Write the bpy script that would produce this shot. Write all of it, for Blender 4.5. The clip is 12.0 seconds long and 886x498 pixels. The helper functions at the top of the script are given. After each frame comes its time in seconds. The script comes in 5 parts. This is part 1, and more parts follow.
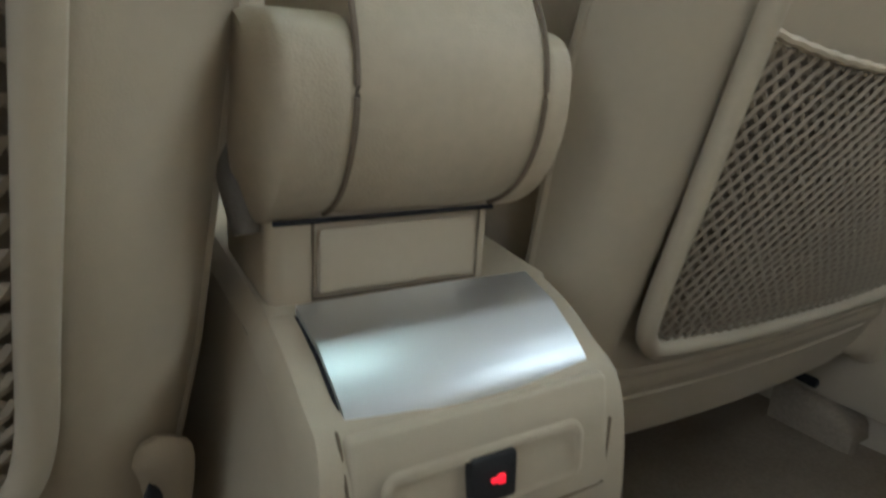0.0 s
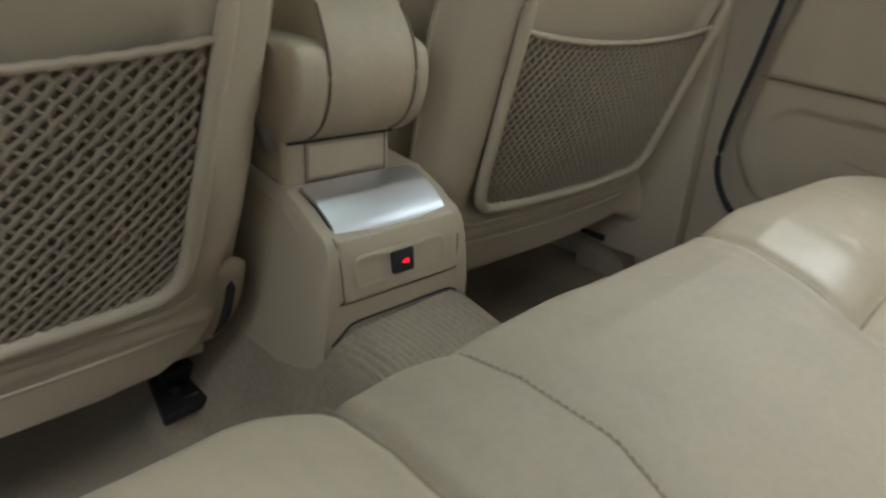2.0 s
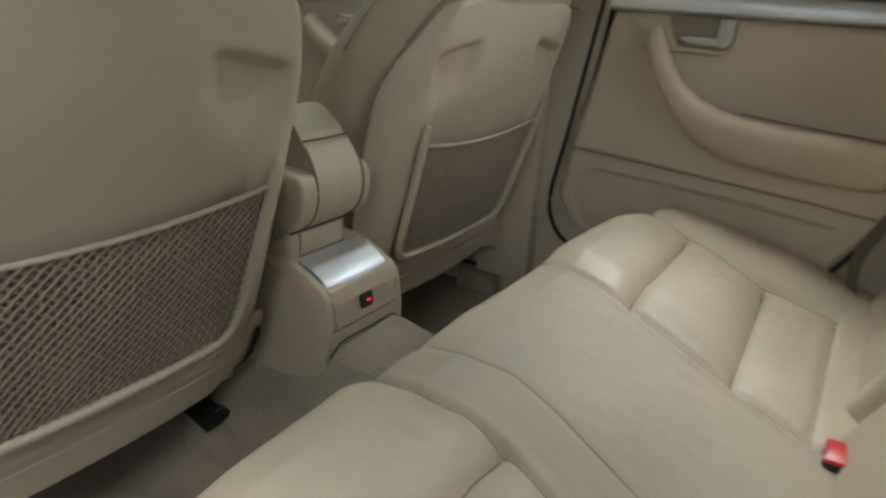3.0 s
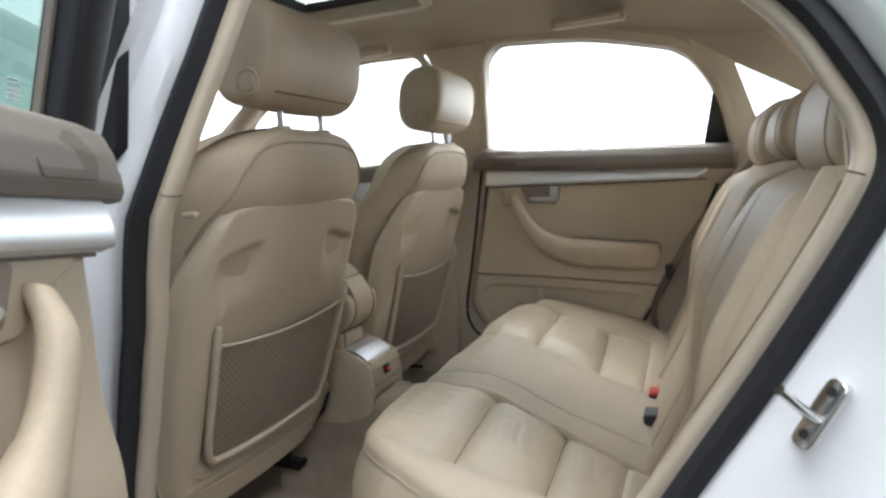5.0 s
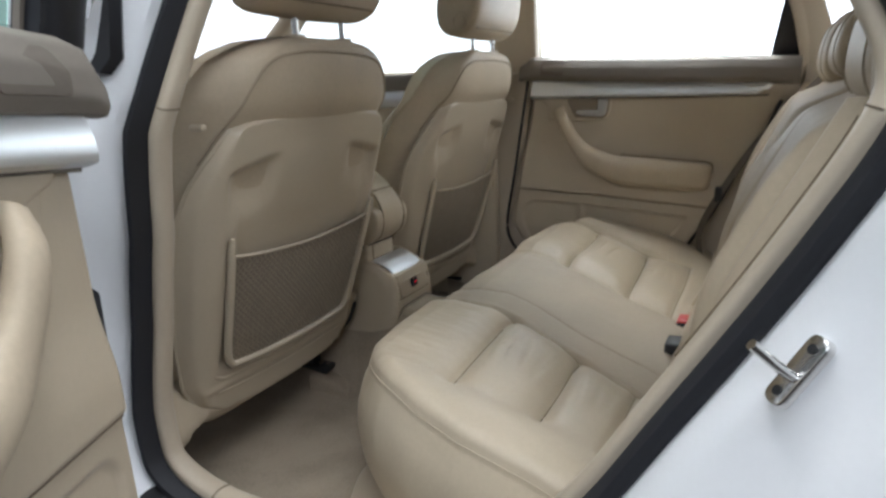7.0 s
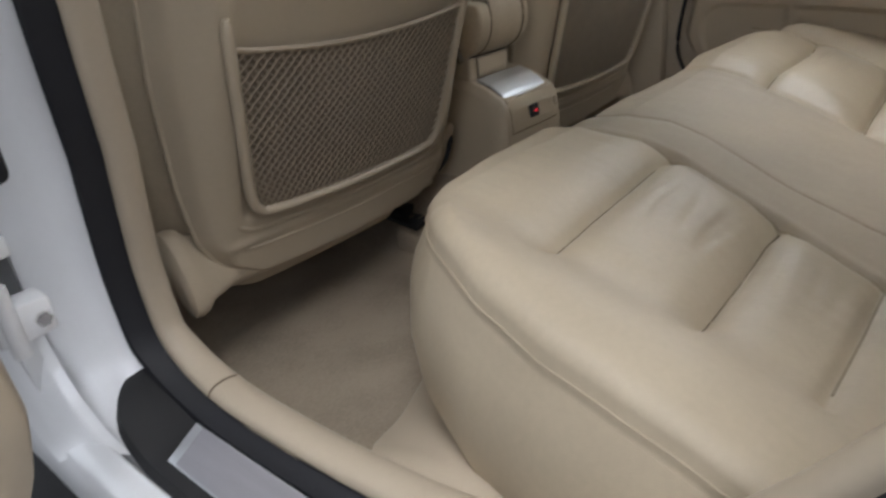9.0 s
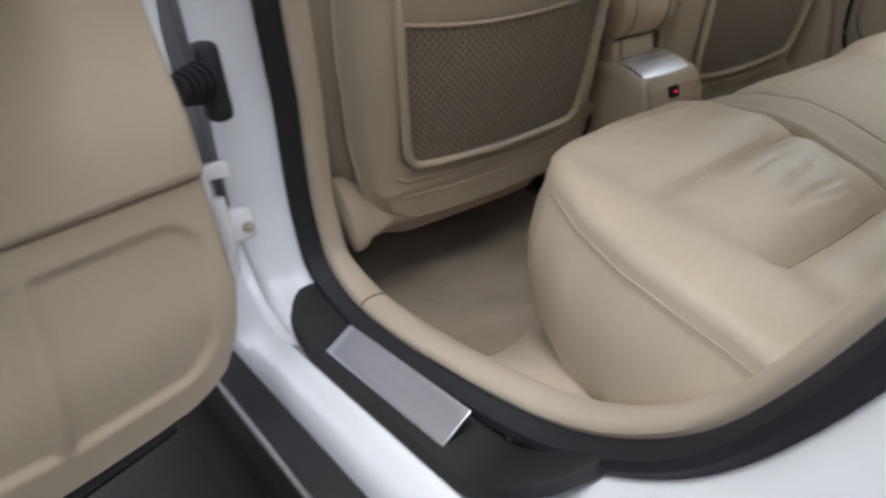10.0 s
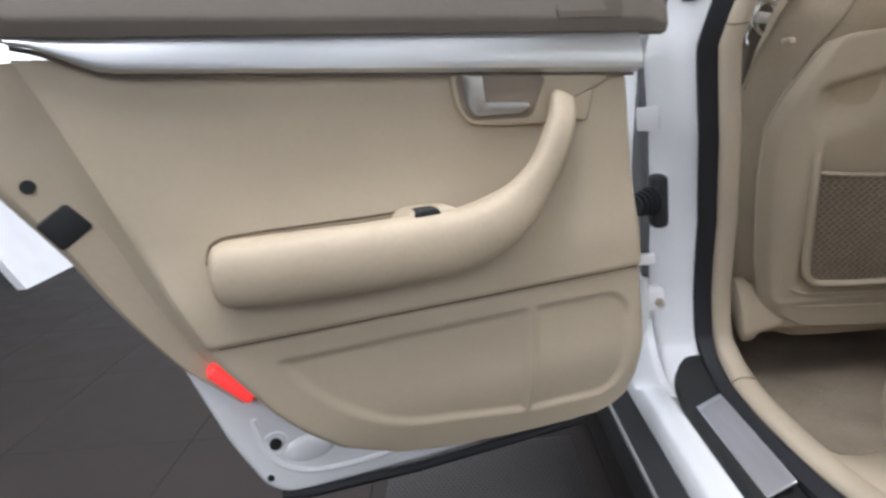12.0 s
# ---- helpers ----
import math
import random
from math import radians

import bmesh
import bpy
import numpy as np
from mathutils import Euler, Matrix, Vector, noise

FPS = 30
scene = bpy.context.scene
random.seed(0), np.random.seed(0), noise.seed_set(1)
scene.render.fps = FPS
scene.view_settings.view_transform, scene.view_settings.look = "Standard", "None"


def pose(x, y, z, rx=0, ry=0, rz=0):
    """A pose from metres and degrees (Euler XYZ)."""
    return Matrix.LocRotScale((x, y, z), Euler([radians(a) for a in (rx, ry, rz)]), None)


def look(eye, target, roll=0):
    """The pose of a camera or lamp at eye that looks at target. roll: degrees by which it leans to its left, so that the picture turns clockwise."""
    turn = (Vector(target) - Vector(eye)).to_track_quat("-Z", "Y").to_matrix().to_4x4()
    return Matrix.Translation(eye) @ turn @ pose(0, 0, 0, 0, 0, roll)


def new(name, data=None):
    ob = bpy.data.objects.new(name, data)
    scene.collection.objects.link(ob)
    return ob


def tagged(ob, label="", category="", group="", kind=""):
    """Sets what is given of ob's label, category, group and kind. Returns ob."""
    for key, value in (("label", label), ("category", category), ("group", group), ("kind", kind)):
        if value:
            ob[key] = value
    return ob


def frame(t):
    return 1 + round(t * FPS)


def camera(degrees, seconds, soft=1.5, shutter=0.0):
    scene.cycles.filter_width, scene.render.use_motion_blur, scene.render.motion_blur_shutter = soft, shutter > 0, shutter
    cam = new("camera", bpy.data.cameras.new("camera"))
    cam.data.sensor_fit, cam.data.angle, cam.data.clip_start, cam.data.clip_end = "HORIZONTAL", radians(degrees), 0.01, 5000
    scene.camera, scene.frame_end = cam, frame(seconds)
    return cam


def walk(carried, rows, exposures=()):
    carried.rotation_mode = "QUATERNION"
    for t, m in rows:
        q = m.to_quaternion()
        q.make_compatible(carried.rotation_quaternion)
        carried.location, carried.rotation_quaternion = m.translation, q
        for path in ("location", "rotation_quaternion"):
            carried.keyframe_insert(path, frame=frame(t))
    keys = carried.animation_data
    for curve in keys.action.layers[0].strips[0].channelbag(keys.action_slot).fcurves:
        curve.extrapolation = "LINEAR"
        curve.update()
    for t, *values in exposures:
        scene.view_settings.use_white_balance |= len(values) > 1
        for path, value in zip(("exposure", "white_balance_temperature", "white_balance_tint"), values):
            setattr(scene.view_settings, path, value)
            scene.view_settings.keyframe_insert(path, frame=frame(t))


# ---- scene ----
cam = camera(68.0, 12.0, 2.6, 0.4)
PATH = [
    (0, (-0.166, -0.229, 0.75), (0.859, 1.392, 0.182), 3.4),
    (0.5, (-0.168, -0.277, 0.743), (0.862, 1.303, 0.078), 3.9),
    (1, (-0.196, -0.336, 0.752), (0.896, 1.169, 0.017), 3.8),
    (1.5, (-0.261, -0.401, 0.779), (0.89, 1.033, -0.008), 4.1),
    (2, (-0.383, -0.466, 0.826), (0.908, 0.848, 0.046), 3.5),
    (2.5, (-0.535, -0.543, 0.909), (0.887, 0.652, 0.166), 2.7),
    (3, (-0.713, -0.608, 0.992), (0.871, 0.394, 0.295), 2.6),
    (3.2, (-0.797, -0.658, 1.012), (0.814, 0.329, 0.355), 1.9),
    (4.8, (-1.416, -0.755, 1.034), (0.428, -0.021, 0.79), -3.2),
    (5, (-1.467, -0.749, 1.021), (0.396, -0.048, 0.822), -3.8),
    (5.5, (-1.544, -0.746, 0.979), (0.355, -0.129, 0.855), -3.5),
    (6, (-1.56, -0.76, 0.993), (0.326, -0.101, 0.903), -4.1),
    (6.5, (-1.515, -0.822, 1.033), (0.306, -0.036, 0.775), -3.5),
    (7, (-1.404, -0.827, 1.035), (0.328, 0.057, 0.567), -2.7),
    (7.2, (-1.365, -0.817, 1.037), (0.323, 0.102, 0.485), -3.3),
    (9, (-1.022, -0.695, 0.855), (0.317, 0.536, 0.025), -6.4),
    (9.5, (-1.03, -0.71, 0.823), (0.156, 0.684, 0.017), -7.9),
    (10, (-1.1, -0.82, 0.839), (-0.093, 0.722, 0.057), -7.6),
    (10.5, (-1.15, -0.938, 0.879), (-0.437, 0.809, 0.216), -6.8),
    (11, (-1.162, -1.043, 0.925), (-0.765, 0.833, 0.355), -6.1),
    (11.5, (-1.185, -1.109, 0.953), (-1.067, 0.823, 0.453), -5.6),
    (12, (-1.207, -1.151, 0.971), (-1.276, 0.793, 0.505), -5.5),
]
EXPOSURES = [(0.0, 0.6, 5600, 3), (1.0, 0.6, 5650, 4), (2.5, 0.42, 5900, 5), (3.2, 0.4, 5950, 6), (5.0, 0.46, 5900, 10), (6.0, 0.26, 5850, 10), (7.0, 0.2, 5850, 10), (9.0, 0.04, 6050, 13), (9.5, 0.04, 6000, 13), (10.5, 0.33, 5950, 13), (12.0, 0.4, 5950, 13)]
walk(cam, [(t, look(eye, target, roll)) for t, eye, target, roll in PATH], EXPOSURES)


# ---- world and large lights ----
world = bpy.data.worlds.new("showroom_air")
scene.world = world
world.use_nodes = True
wn = world.node_tree.nodes
wn["Background"].inputs[0].default_value = (0.95, 0.98, 1.0, 1)
wn["Background"].inputs[1].default_value = 0.22


def area_lamp(name, eye, target, size, size_y, watts, colour):
    lamp = bpy.data.lights.new(name, "AREA")
    lamp.shape, lamp.size, lamp.size_y, lamp.energy, lamp.color = "RECTANGLE", size, size_y, watts, colour
    ob = new(name, lamp)
    ob.matrix_world = look(eye, target)
    return ob


area_lamp("showroom_ceiling_lamp", (-1.3, -1.1, 3.6), (-1.2, -0.8, 0.0), 0.7, 3.0, 80, (1.0, 0.98, 0.95))
# Fill lamp added to brighten the jamb and sill; no known source there.
area_lamp("showroom_side_lamp", (-3.8, -1.1, 2.6), (-0.9, -0.6, 0.7), 2.6, 1.2, 36, (0.97, 0.985, 1.0))
# Unseen lamp added behind to brighten the open door's lining.
area_lamp("showroom_rear_lamp", (-2.0, -4.6, 2.9), (-1.2, -0.3, 0.7), 2.6, 1.2, 48, (0.98, 0.99, 1.0))
area_lamp("showroom_ceiling_lamp", (1.3, 0.1, 3.7), (0.6, 0.1, 0.6), 1.2, 3.8, 250, (1.0, 0.985, 0.93))
area_lamp("far_window_light", (0.80, -0.30, 1.27), (0.40, -0.08, 0.30), 0.5, 0.25, 1.7, (0.97, 0.99, 1.0))


# ---- materials ----
def material(name, colour, rough=0.5, metal=0.0, bump=0.0, bump_scale=300.0, vary=0.12, vary_scale=6.0, coat=0.0, stretch=None, grain=0.0, bump_kind="noise"):
    """A surface with a slow drift of tone, a fine grain in tone and gloss, and a fine relief."""
    m = bpy.data.materials.new(name)
    m.use_nodes = True
    nt = m.node_tree
    b = nt.nodes["Principled BSDF"]
    b.inputs["Roughness"].default_value = rough
    b.inputs["Metallic"].default_value = metal
    b.inputs["Coat Weight"].default_value = coat
    b.inputs["Coat Roughness"].default_value = 0.06
    tc = nt.nodes.new("ShaderNodeTexCoord")
    mp = nt.nodes.new("ShaderNodeMapping")
    nt.links.new(tc.outputs["Object"], mp.inputs[0])
    if stretch:
        mp.inputs["Scale"].default_value = stretch
    slow = nt.nodes.new("ShaderNodeTexNoise")
    slow.inputs["Scale"].default_value, slow.inputs["Detail"].default_value = vary_scale, 4
    nt.links.new(mp.outputs[0], slow.inputs[0])
    fine = nt.nodes.new("ShaderNodeTexNoise")
    fine.inputs["Scale"].default_value, fine.inputs["Detail"].default_value = vary_scale * 24, 3
    nt.links.new(mp.outputs[0], fine.inputs[0])
    add = nt.nodes.new("ShaderNodeMath")
    add.operation = "MULTIPLY_ADD"
    add.inputs[1].default_value = 0.35 + grain
    nt.links.new(fine.outputs[0], add.inputs[0])
    nt.links.new(slow.outputs[0], add.inputs[2])
    ramp = nt.nodes.new("ShaderNodeValToRGB")
    lo, hi = [c * (1 - vary) for c in colour], [min(1, c * (1 + vary)) for c in colour]
    ramp.color_ramp.elements[0].position, ramp.color_ramp.elements[1].position = 0.42, 0.95
    ramp.color_ramp.elements[0].color, ramp.color_ramp.elements[1].color = (*lo, 1), (*hi, 1)
    nt.links.new(add.outputs[0], ramp.inputs[0])
    nt.links.new(ramp.outputs[0], b.inputs["Base Color"])
    if not vary:
        b.inputs["Base Color"].default_value = (*colour, 1)
        for link in list(b.inputs["Base Color"].links):
            nt.links.remove(link)
    rr = nt.nodes.new("ShaderNodeMapRange")
    rr.inputs[1].default_value, rr.inputs[2].default_value = 0.3, 0.7
    rr.inputs[3].default_value, rr.inputs[4].default_value = max(0.02, rough - 0.7 * min(vary, 0.12)), min(1, rough + 0.7 * min(vary, 0.12))
    nt.links.new(slow.outputs[0], rr.inputs[0])
    nt.links.new(rr.outputs[0], b.inputs["Roughness"])
    if bump:
        if bump_kind == "cells":
            tex = nt.nodes.new("ShaderNodeTexVoronoi")
            tex.inputs["Scale"].default_value = bump_scale
        else:
            tex = nt.nodes.new("ShaderNodeTexNoise")
            tex.inputs["Scale"].default_value, tex.inputs["Detail"].default_value = bump_scale, 3
        nt.links.new(mp.outputs[0], tex.inputs[0])
        bp = nt.nodes.new("ShaderNodeBump")
        bp.inputs["Strength"].default_value, bp.inputs["Distance"].default_value = bump, 0.002
        nt.links.new(tex.outputs[0], bp.inputs["Height"])
        nt.links.new(bp.outputs[0], b.inputs["Normal"])
    return m


def glass(name, tint, rough=0.0):
    m = bpy.data.materials.new(name)
    m.use_nodes = True
    b = m.node_tree.nodes["Principled BSDF"]
    b.inputs["Base Color"].default_value = (*tint, 1)
    b.inputs["Transmission Weight"].default_value = 1.0
    b.inputs["Roughness"].default_value = rough
    b.inputs["IOR"].default_value = 1.45
    return m


def glow(name, colour, power):
    m = bpy.data.materials.new(name)
    m.use_nodes = True
    b = m.node_tree.nodes["Principled BSDF"]
    b.inputs["Base Color"].default_value = (*colour, 1)
    b.inputs["Emission Color"].default_value = (*colour, 1)
    b.inputs["Emission Strength"].default_value = power
    return m


LEATHER = material("beige_leather", (0.46, 0.38, 0.272), 0.56, bump=0.12, bump_scale=750, vary=0.12, bump_kind="cells")
LEATHER.node_tree.nodes["Principled BSDF"].inputs["Specular IOR Level"].default_value = 0.38
LEATHER_SEAT = material("beige_seat_leather", (0.48, 0.403, 0.29), 0.47, bump=0.1, bump_scale=750, vary=0.1, bump_kind="cells")
CLOTH = material("matte_beige_seat_vinyl", (0.40, 0.332, 0.245), 0.72, bump=0.14, bump_scale=800, vary=0.1, bump_kind="cells")
PLASTIC = material("beige_moulded_plastic", (0.47, 0.393, 0.285), 0.5, bump=0.08, bump_scale=900, vary=0.06)
SHELL = material("beige_seat_shell_plastic", (0.46, 0.388, 0.284), 0.46, bump=0.08, bump_scale=900, vary=0.06)
TRIM = material("sand_pillar_plastic", (0.475, 0.402, 0.302), 0.5, bump=0.08, bump_scale=900, vary=0.06)
HEADLINING = material("beige_headlining_cloth", (0.36, 0.302, 0.222), 0.9, bump=0.3, bump_scale=1200, vary=0.08)
CARPET = material("taupe_carpet", (0.29, 0.238, 0.176), 0.95, bump=0.6, bump_scale=700, vary=0.25, vary_scale=9, grain=0.3)
NET = material("brown_elastic_net", (0.275, 0.222, 0.16), 0.75, vary=0.15, vary_scale=40)
BROWN = material("dark_taupe_soft_trim", (0.17, 0.145, 0.117), 0.6, bump=0.4, bump_scale=700, vary=0.1)
SILVER = material("brushed_aluminium", (0.78, 0.795, 0.81), 0.4, metal=1.0, vary=0.0, vary_scale=2)
CHROME = material("satin_chrome", (0.72, 0.71, 0.69), 0.16, metal=1.0, vary=0.05)
SATIN = material("satin_grey_metal", (0.55, 0.54, 0.52), 0.34, metal=1.0, vary=0.05)
POCKET = material("dark_net_backing", (0.2, 0.158, 0.114), 0.9, bump=0.3, bump_scale=900, vary=0.15)
# Opaque grey: reflections painted into the panes; also the etched mark's own colour.
PANE_GREY = material("painted_reflection_and_etch_grey", (0.42, 0.42, 0.425), 0.12, coat=0.8, vary=0.1)
GROOVED = material("grooved_light_metal", (0.6, 0.585, 0.62), 0.45, metal=0.9, vary=0.08, stretch=(20, 1, 1))
PAINT = material("white_car_paint", (0.86, 0.865, 0.87), 0.3, coat=0.8, vary=0.03)
RUBBER = material("black_rubber_seal", (0.013, 0.0135, 0.017), 0.65, bump=0.2, bump_scale=300, vary=0.3)
BLACK = material("black_grained_plastic", (0.013, 0.013, 0.014), 0.6, bump=0.3, bump_scale=900, vary=0.2)
GLOSS_BLACK = material("gloss_black_frame", (0.01, 0.01, 0.012), 0.36, coat=0.0, vary=0.2)
# Darker plastic tone: the lever recess's shade put into colour.
RECESS_SHADE = material("brown_recess_shade", (0.23, 0.185, 0.135), 0.55, bump=0.08, bump_scale=900, vary=0.08)
SEAM = material("brown_stitching", (0.16, 0.12, 0.08), 0.8, vary=0.2)
FINE_SEAM = material("tan_sewn_seam", (0.31, 0.25, 0.175), 0.7, vary=0.15)
STITCH = material("sand_piping", (0.45, 0.372, 0.27), 0.55, vary=0.1)
STRAP = material("taupe_belt_webbing", (0.13, 0.108, 0.083), 0.8, bump=0.4, bump_scale=800, vary=0.15)
RED = material("red_buckle_button", (0.55, 0.02, 0.015), 0.35, vary=0.1)
TILE = material("dark_grey_floor_tile", (0.028, 0.0222, 0.0195), 0.72, bump=0.06, bump_scale=250, vary=0.2, vary_scale=5)
TILE.node_tree.nodes["Principled BSDF"].inputs["Specular IOR Level"].default_value = 0.3
MESHTILE = material("grey_perforated_tile", (0.035, 0.03, 0.028), 0.5, bump=0.3, bump_scale=200, vary=0.2)
JOINT = material("dark_tile_joint", (0.016, 0.014, 0.013), 0.8, vary=0.2)
GLASS = glass("clear_window_glass", (0.95, 0.98, 0.96))
GREEN_GLASS = glass("green_tinted_glass", (0.62, 0.95, 0.82))
SUN_GLASS = glass("dark_sunroof_glass", (0.24, 0.31, 0.295))
BRIGHT = glow("overcast_window_light", (0.97, 0.99, 1.0), 1.8)
FAR_DAY = glow("distant_window_light", (0.95, 0.99, 1.0), 1.4)
REFLECTOR = glow("lit_red_lens", (0.85, 0.045, 0.04), 0.55)
LED = glow("red_socket_light", (1.0, 0.012, 0.03), 0.8)
WHITE_CARD = material("white_paper_tag", (0.8, 0.8, 0.82), 0.7, vary=0.05)


# ---- mesh makers ----
def part(name, bm, mat, parent=None, label="", smooth=True, kind=""):
    """One mesh object from a bmesh, under a thing or a part."""
    me = bpy.data.meshes.new(name)
    bmesh.ops.recalc_face_normals(bm, faces=bm.faces[:])
    bm.to_mesh(me)
    bm.free()
    for p in me.polygons:
        p.use_smooth = smooth
    if smooth:
        me.set_sharp_from_angle(angle=radians(38))
    me.materials.append(mat)
    ob = new(name, me)
    if parent:
        ob.parent = parent
    return tagged(ob, label, kind=kind)


def thing(name, label, category, group="", kind=""):
    return tagged(new(name), label, category, group, kind)


def spline(pts, n=8, closed=False):
    """A smooth line through points."""
    P = [Vector(p) for p in pts]
    out, m = [], len(P)
    for i in range(m if closed else m - 1):
        a, b, c, d = (P[(i + k) % m] if closed else P[min(max(i + k, 0), m - 1)] for k in (-1, 0, 1, 2))
        for j in range(n):
            t = j / n
            out.append(0.5 * (2 * b + (c - a) * t + (2 * a - 5 * b + 4 * c - d) * t * t + (3 * b - a - 3 * c + d) * t**3))
    if not closed:
        out.append(P[-1])
    return out


def loft(rings, closed=True, caps=False, bm=None):
    """Quads between successive rings of equal length."""
    bm = bm or bmesh.new()
    rows = [[bm.verts.new(p) for p in r] for r in rings]
    n = len(rows[0])
    for a, b in zip(rows, rows[1:]):
        for i in range(n if closed else n - 1):
            j = (i + 1) % n
            bm.faces.new((a[i], a[j], b[j], b[i]))
    if caps:
        for r in (rows[0], rows[-1]):
            bm.faces.new(r)
    return bm


def tube(pts, radius, sides=10, closed=False, flat=1.0, up=(0, 0, 1), bm=None, square=False):
    """A rod along a line; radius may be a function of 0..1. flat scales it along up."""
    P = [Vector(p) for p in pts]
    n, rings = len(P), []
    for i, p in enumerate(P):
        a, b = (P[i - 1] if closed or i else p), (P[(i + 1) % n] if closed or i < n - 1 else p)
        t = (b - a).normalized()
        s = t.cross(Vector(up))
        s = s.normalized() if s.length > 1e-4 else t.orthogonal().normalized()
        q = s.cross(t).normalized()
        r = radius(i / max(1, n - 1)) if callable(radius) else radius
        ring = []
        for k in range(sides):
            an = 2 * math.pi * k / sides
            c, sn = math.cos(an), math.sin(an)
            if square:
                c, sn = math.copysign(abs(c) ** 0.4, c), math.copysign(abs(sn) ** 0.4, sn)
            ring.append(p + s * (r * c) + q * (r * flat * sn))
        rings.append(ring)
    if closed:
        rings.append(rings[0])
        return loft(rings, True, False, bm)
    return loft(rings, True, True, bm)


def grid(fn, nu, nv, bm=None):
    """A sheet fn(u, v) over 0..1."""
    return loft([[fn(i / nu, j / nv) for i in range(nu + 1)] for j in range(nv + 1)], closed=False, bm=bm)


def thick_grid(fn, nu, nv, t):
    """A sheet with thickness t (a vector)."""
    t = Vector(t)
    rows = [[Vector(fn(i / nu, j / nv)) for i in range(nu + 1)] for j in range(nv + 1)]
    bm = bmesh.new()
    A = [[bm.verts.new(p) for p in r] for r in rows]
    B = [[bm.verts.new(p + t) for p in r] for r in rows]
    for j in range(nv):
        for i in range(nu):
            bm.faces.new((A[j][i], A[j][i + 1], A[j + 1][i + 1], A[j + 1][i]))
            bm.faces.new((B[j][i], B[j + 1][i], B[j + 1][i + 1], B[j][i + 1]))
    edge = [(0, i) for i in range(nu)] + [(j, nu) for j in range(nv)] + [(nv, i) for i in range(nu, 0, -1)] + [(j, 0) for j in range(nv, 0, -1)]
    for (a, b), (c, d) in zip(edge, edge[1:] + edge[:1]):
        bm.faces.new((A[a][b], A[c][d], B[c][d], B[a][b]))
    return bm


def inset(outline, dist):
    """A closed 2D outline moved inwards."""
    n = len(outline)
    area = sum(outline[i][0] * outline[(i + 1) % n][1] - outline[(i + 1) % n][0] * outline[i][1] for i in range(n))
    s = 1 if area > 0 else -1
    out = []
    for i in range(n):
        ax, ay = outline[i - 1]
        bx, by = outline[(i + 1) % n]
        dx, dy = bx - ax, by - ay
        L = math.hypot(dx, dy) or 1
        out.append((outline[i][0] - s * dist * dy / L, outline[i][1] + s * dist * dx / L))
    return out


def plate(outline, w0, w1, place, round_=0.003, steps=3, back=True, bm=None):
    """A plate of a 2D outline between depths w0 (back) and w1 (front), its front edge rounded. place(u, v, w) gives the point."""
    bm = bm or bmesh.new()
    levels = [(0, w0)] if back else []
    s = 1 if w1 > w0 else -1
    for k in range(steps + 1):
        a = math.pi / 2 * k / steps
        levels.append((round_ * (1 - math.cos(a)), w1 - s * round_ * (1 - math.sin(a))))
    rings = [[place(u, v, w) for u, v in inset(outline, d)] for d, w in levels]
    rows = [[bm.verts.new(p) for p in r] for r in rings]
    n = len(outline)
    for a, b in zip(rows, rows[1:]):
        for i in range(n):
            bm.faces.new((a[i], a[(i + 1) % n], b[(i + 1) % n], b[i]))
    f = bm.faces.new(rows[-1])
    bmesh.ops.triangulate(bm, faces=[f])
    if back:
        bm.faces.new(rows[0])
    return bm


def rounded(pts, radius, n=5):
    """A closed 2D polygon with its corners rounded; radius one number or one for each corner."""
    out, m = [], len(pts)
    for i in range(m):
        r = radius[i] if isinstance(radius, (list, tuple)) else radius
        p, a, b = Vector(pts[i]), Vector(pts[i - 1]), Vector(pts[(i + 1) % m])
        da, db = (a - p), (b - p)
        r = min(r, 0.45 * da.length, 0.45 * db.length)
        if r < 1e-4:
            out.append(tuple(p))
            continue
        p0, p1 = p + da.normalized() * r, p + db.normalized() * r
        for k in range(n + 1):
            t = k / n
            out.append(tuple((1 - t) ** 2 * p0 + 2 * t * (1 - t) * p + t * t * p1))
    return out


def box(x0, x1, y0, y1, z0, z1, r=0.004, seg=2, place=None, bm=None):
    """A block with rounded edges."""
    b2 = bmesh.new()
    bmesh.ops.create_cube(b2, size=1)
    for v in b2.verts:
        v.co = (x0 + (v.co.x + 0.5) * (x1 - x0), y0 + (v.co.y + 0.5) * (y1 - y0), z0 + (v.co.z + 0.5) * (z1 - z0))
    if r:
        bmesh.ops.bevel(b2, geom=b2.edges[:], offset=r, segments=seg, profile=0.5, affect="EDGES")
    if place:
        for v in b2.verts:
            v.co = place(*v.co)
    if bm is None:
        return b2
    me = bpy.data.meshes.new("tmp")
    b2.to_mesh(me)
    b2.free()
    bm.from_mesh(me)
    bpy.data.meshes.remove(me)
    return bm


def lerp(table, x):
    """Straight lines through (x, value) pairs."""
    return float(np.interp(x, [a for a, _ in table], [b for _, b in table]))


def smooth(a, b, x):
    t = min(1, max(0, (x - a) / (b - a)))
    return t * t * (3 - 2 * t)


def groove(d, width=0.006):
    return math.exp(-((d / width) ** 2))


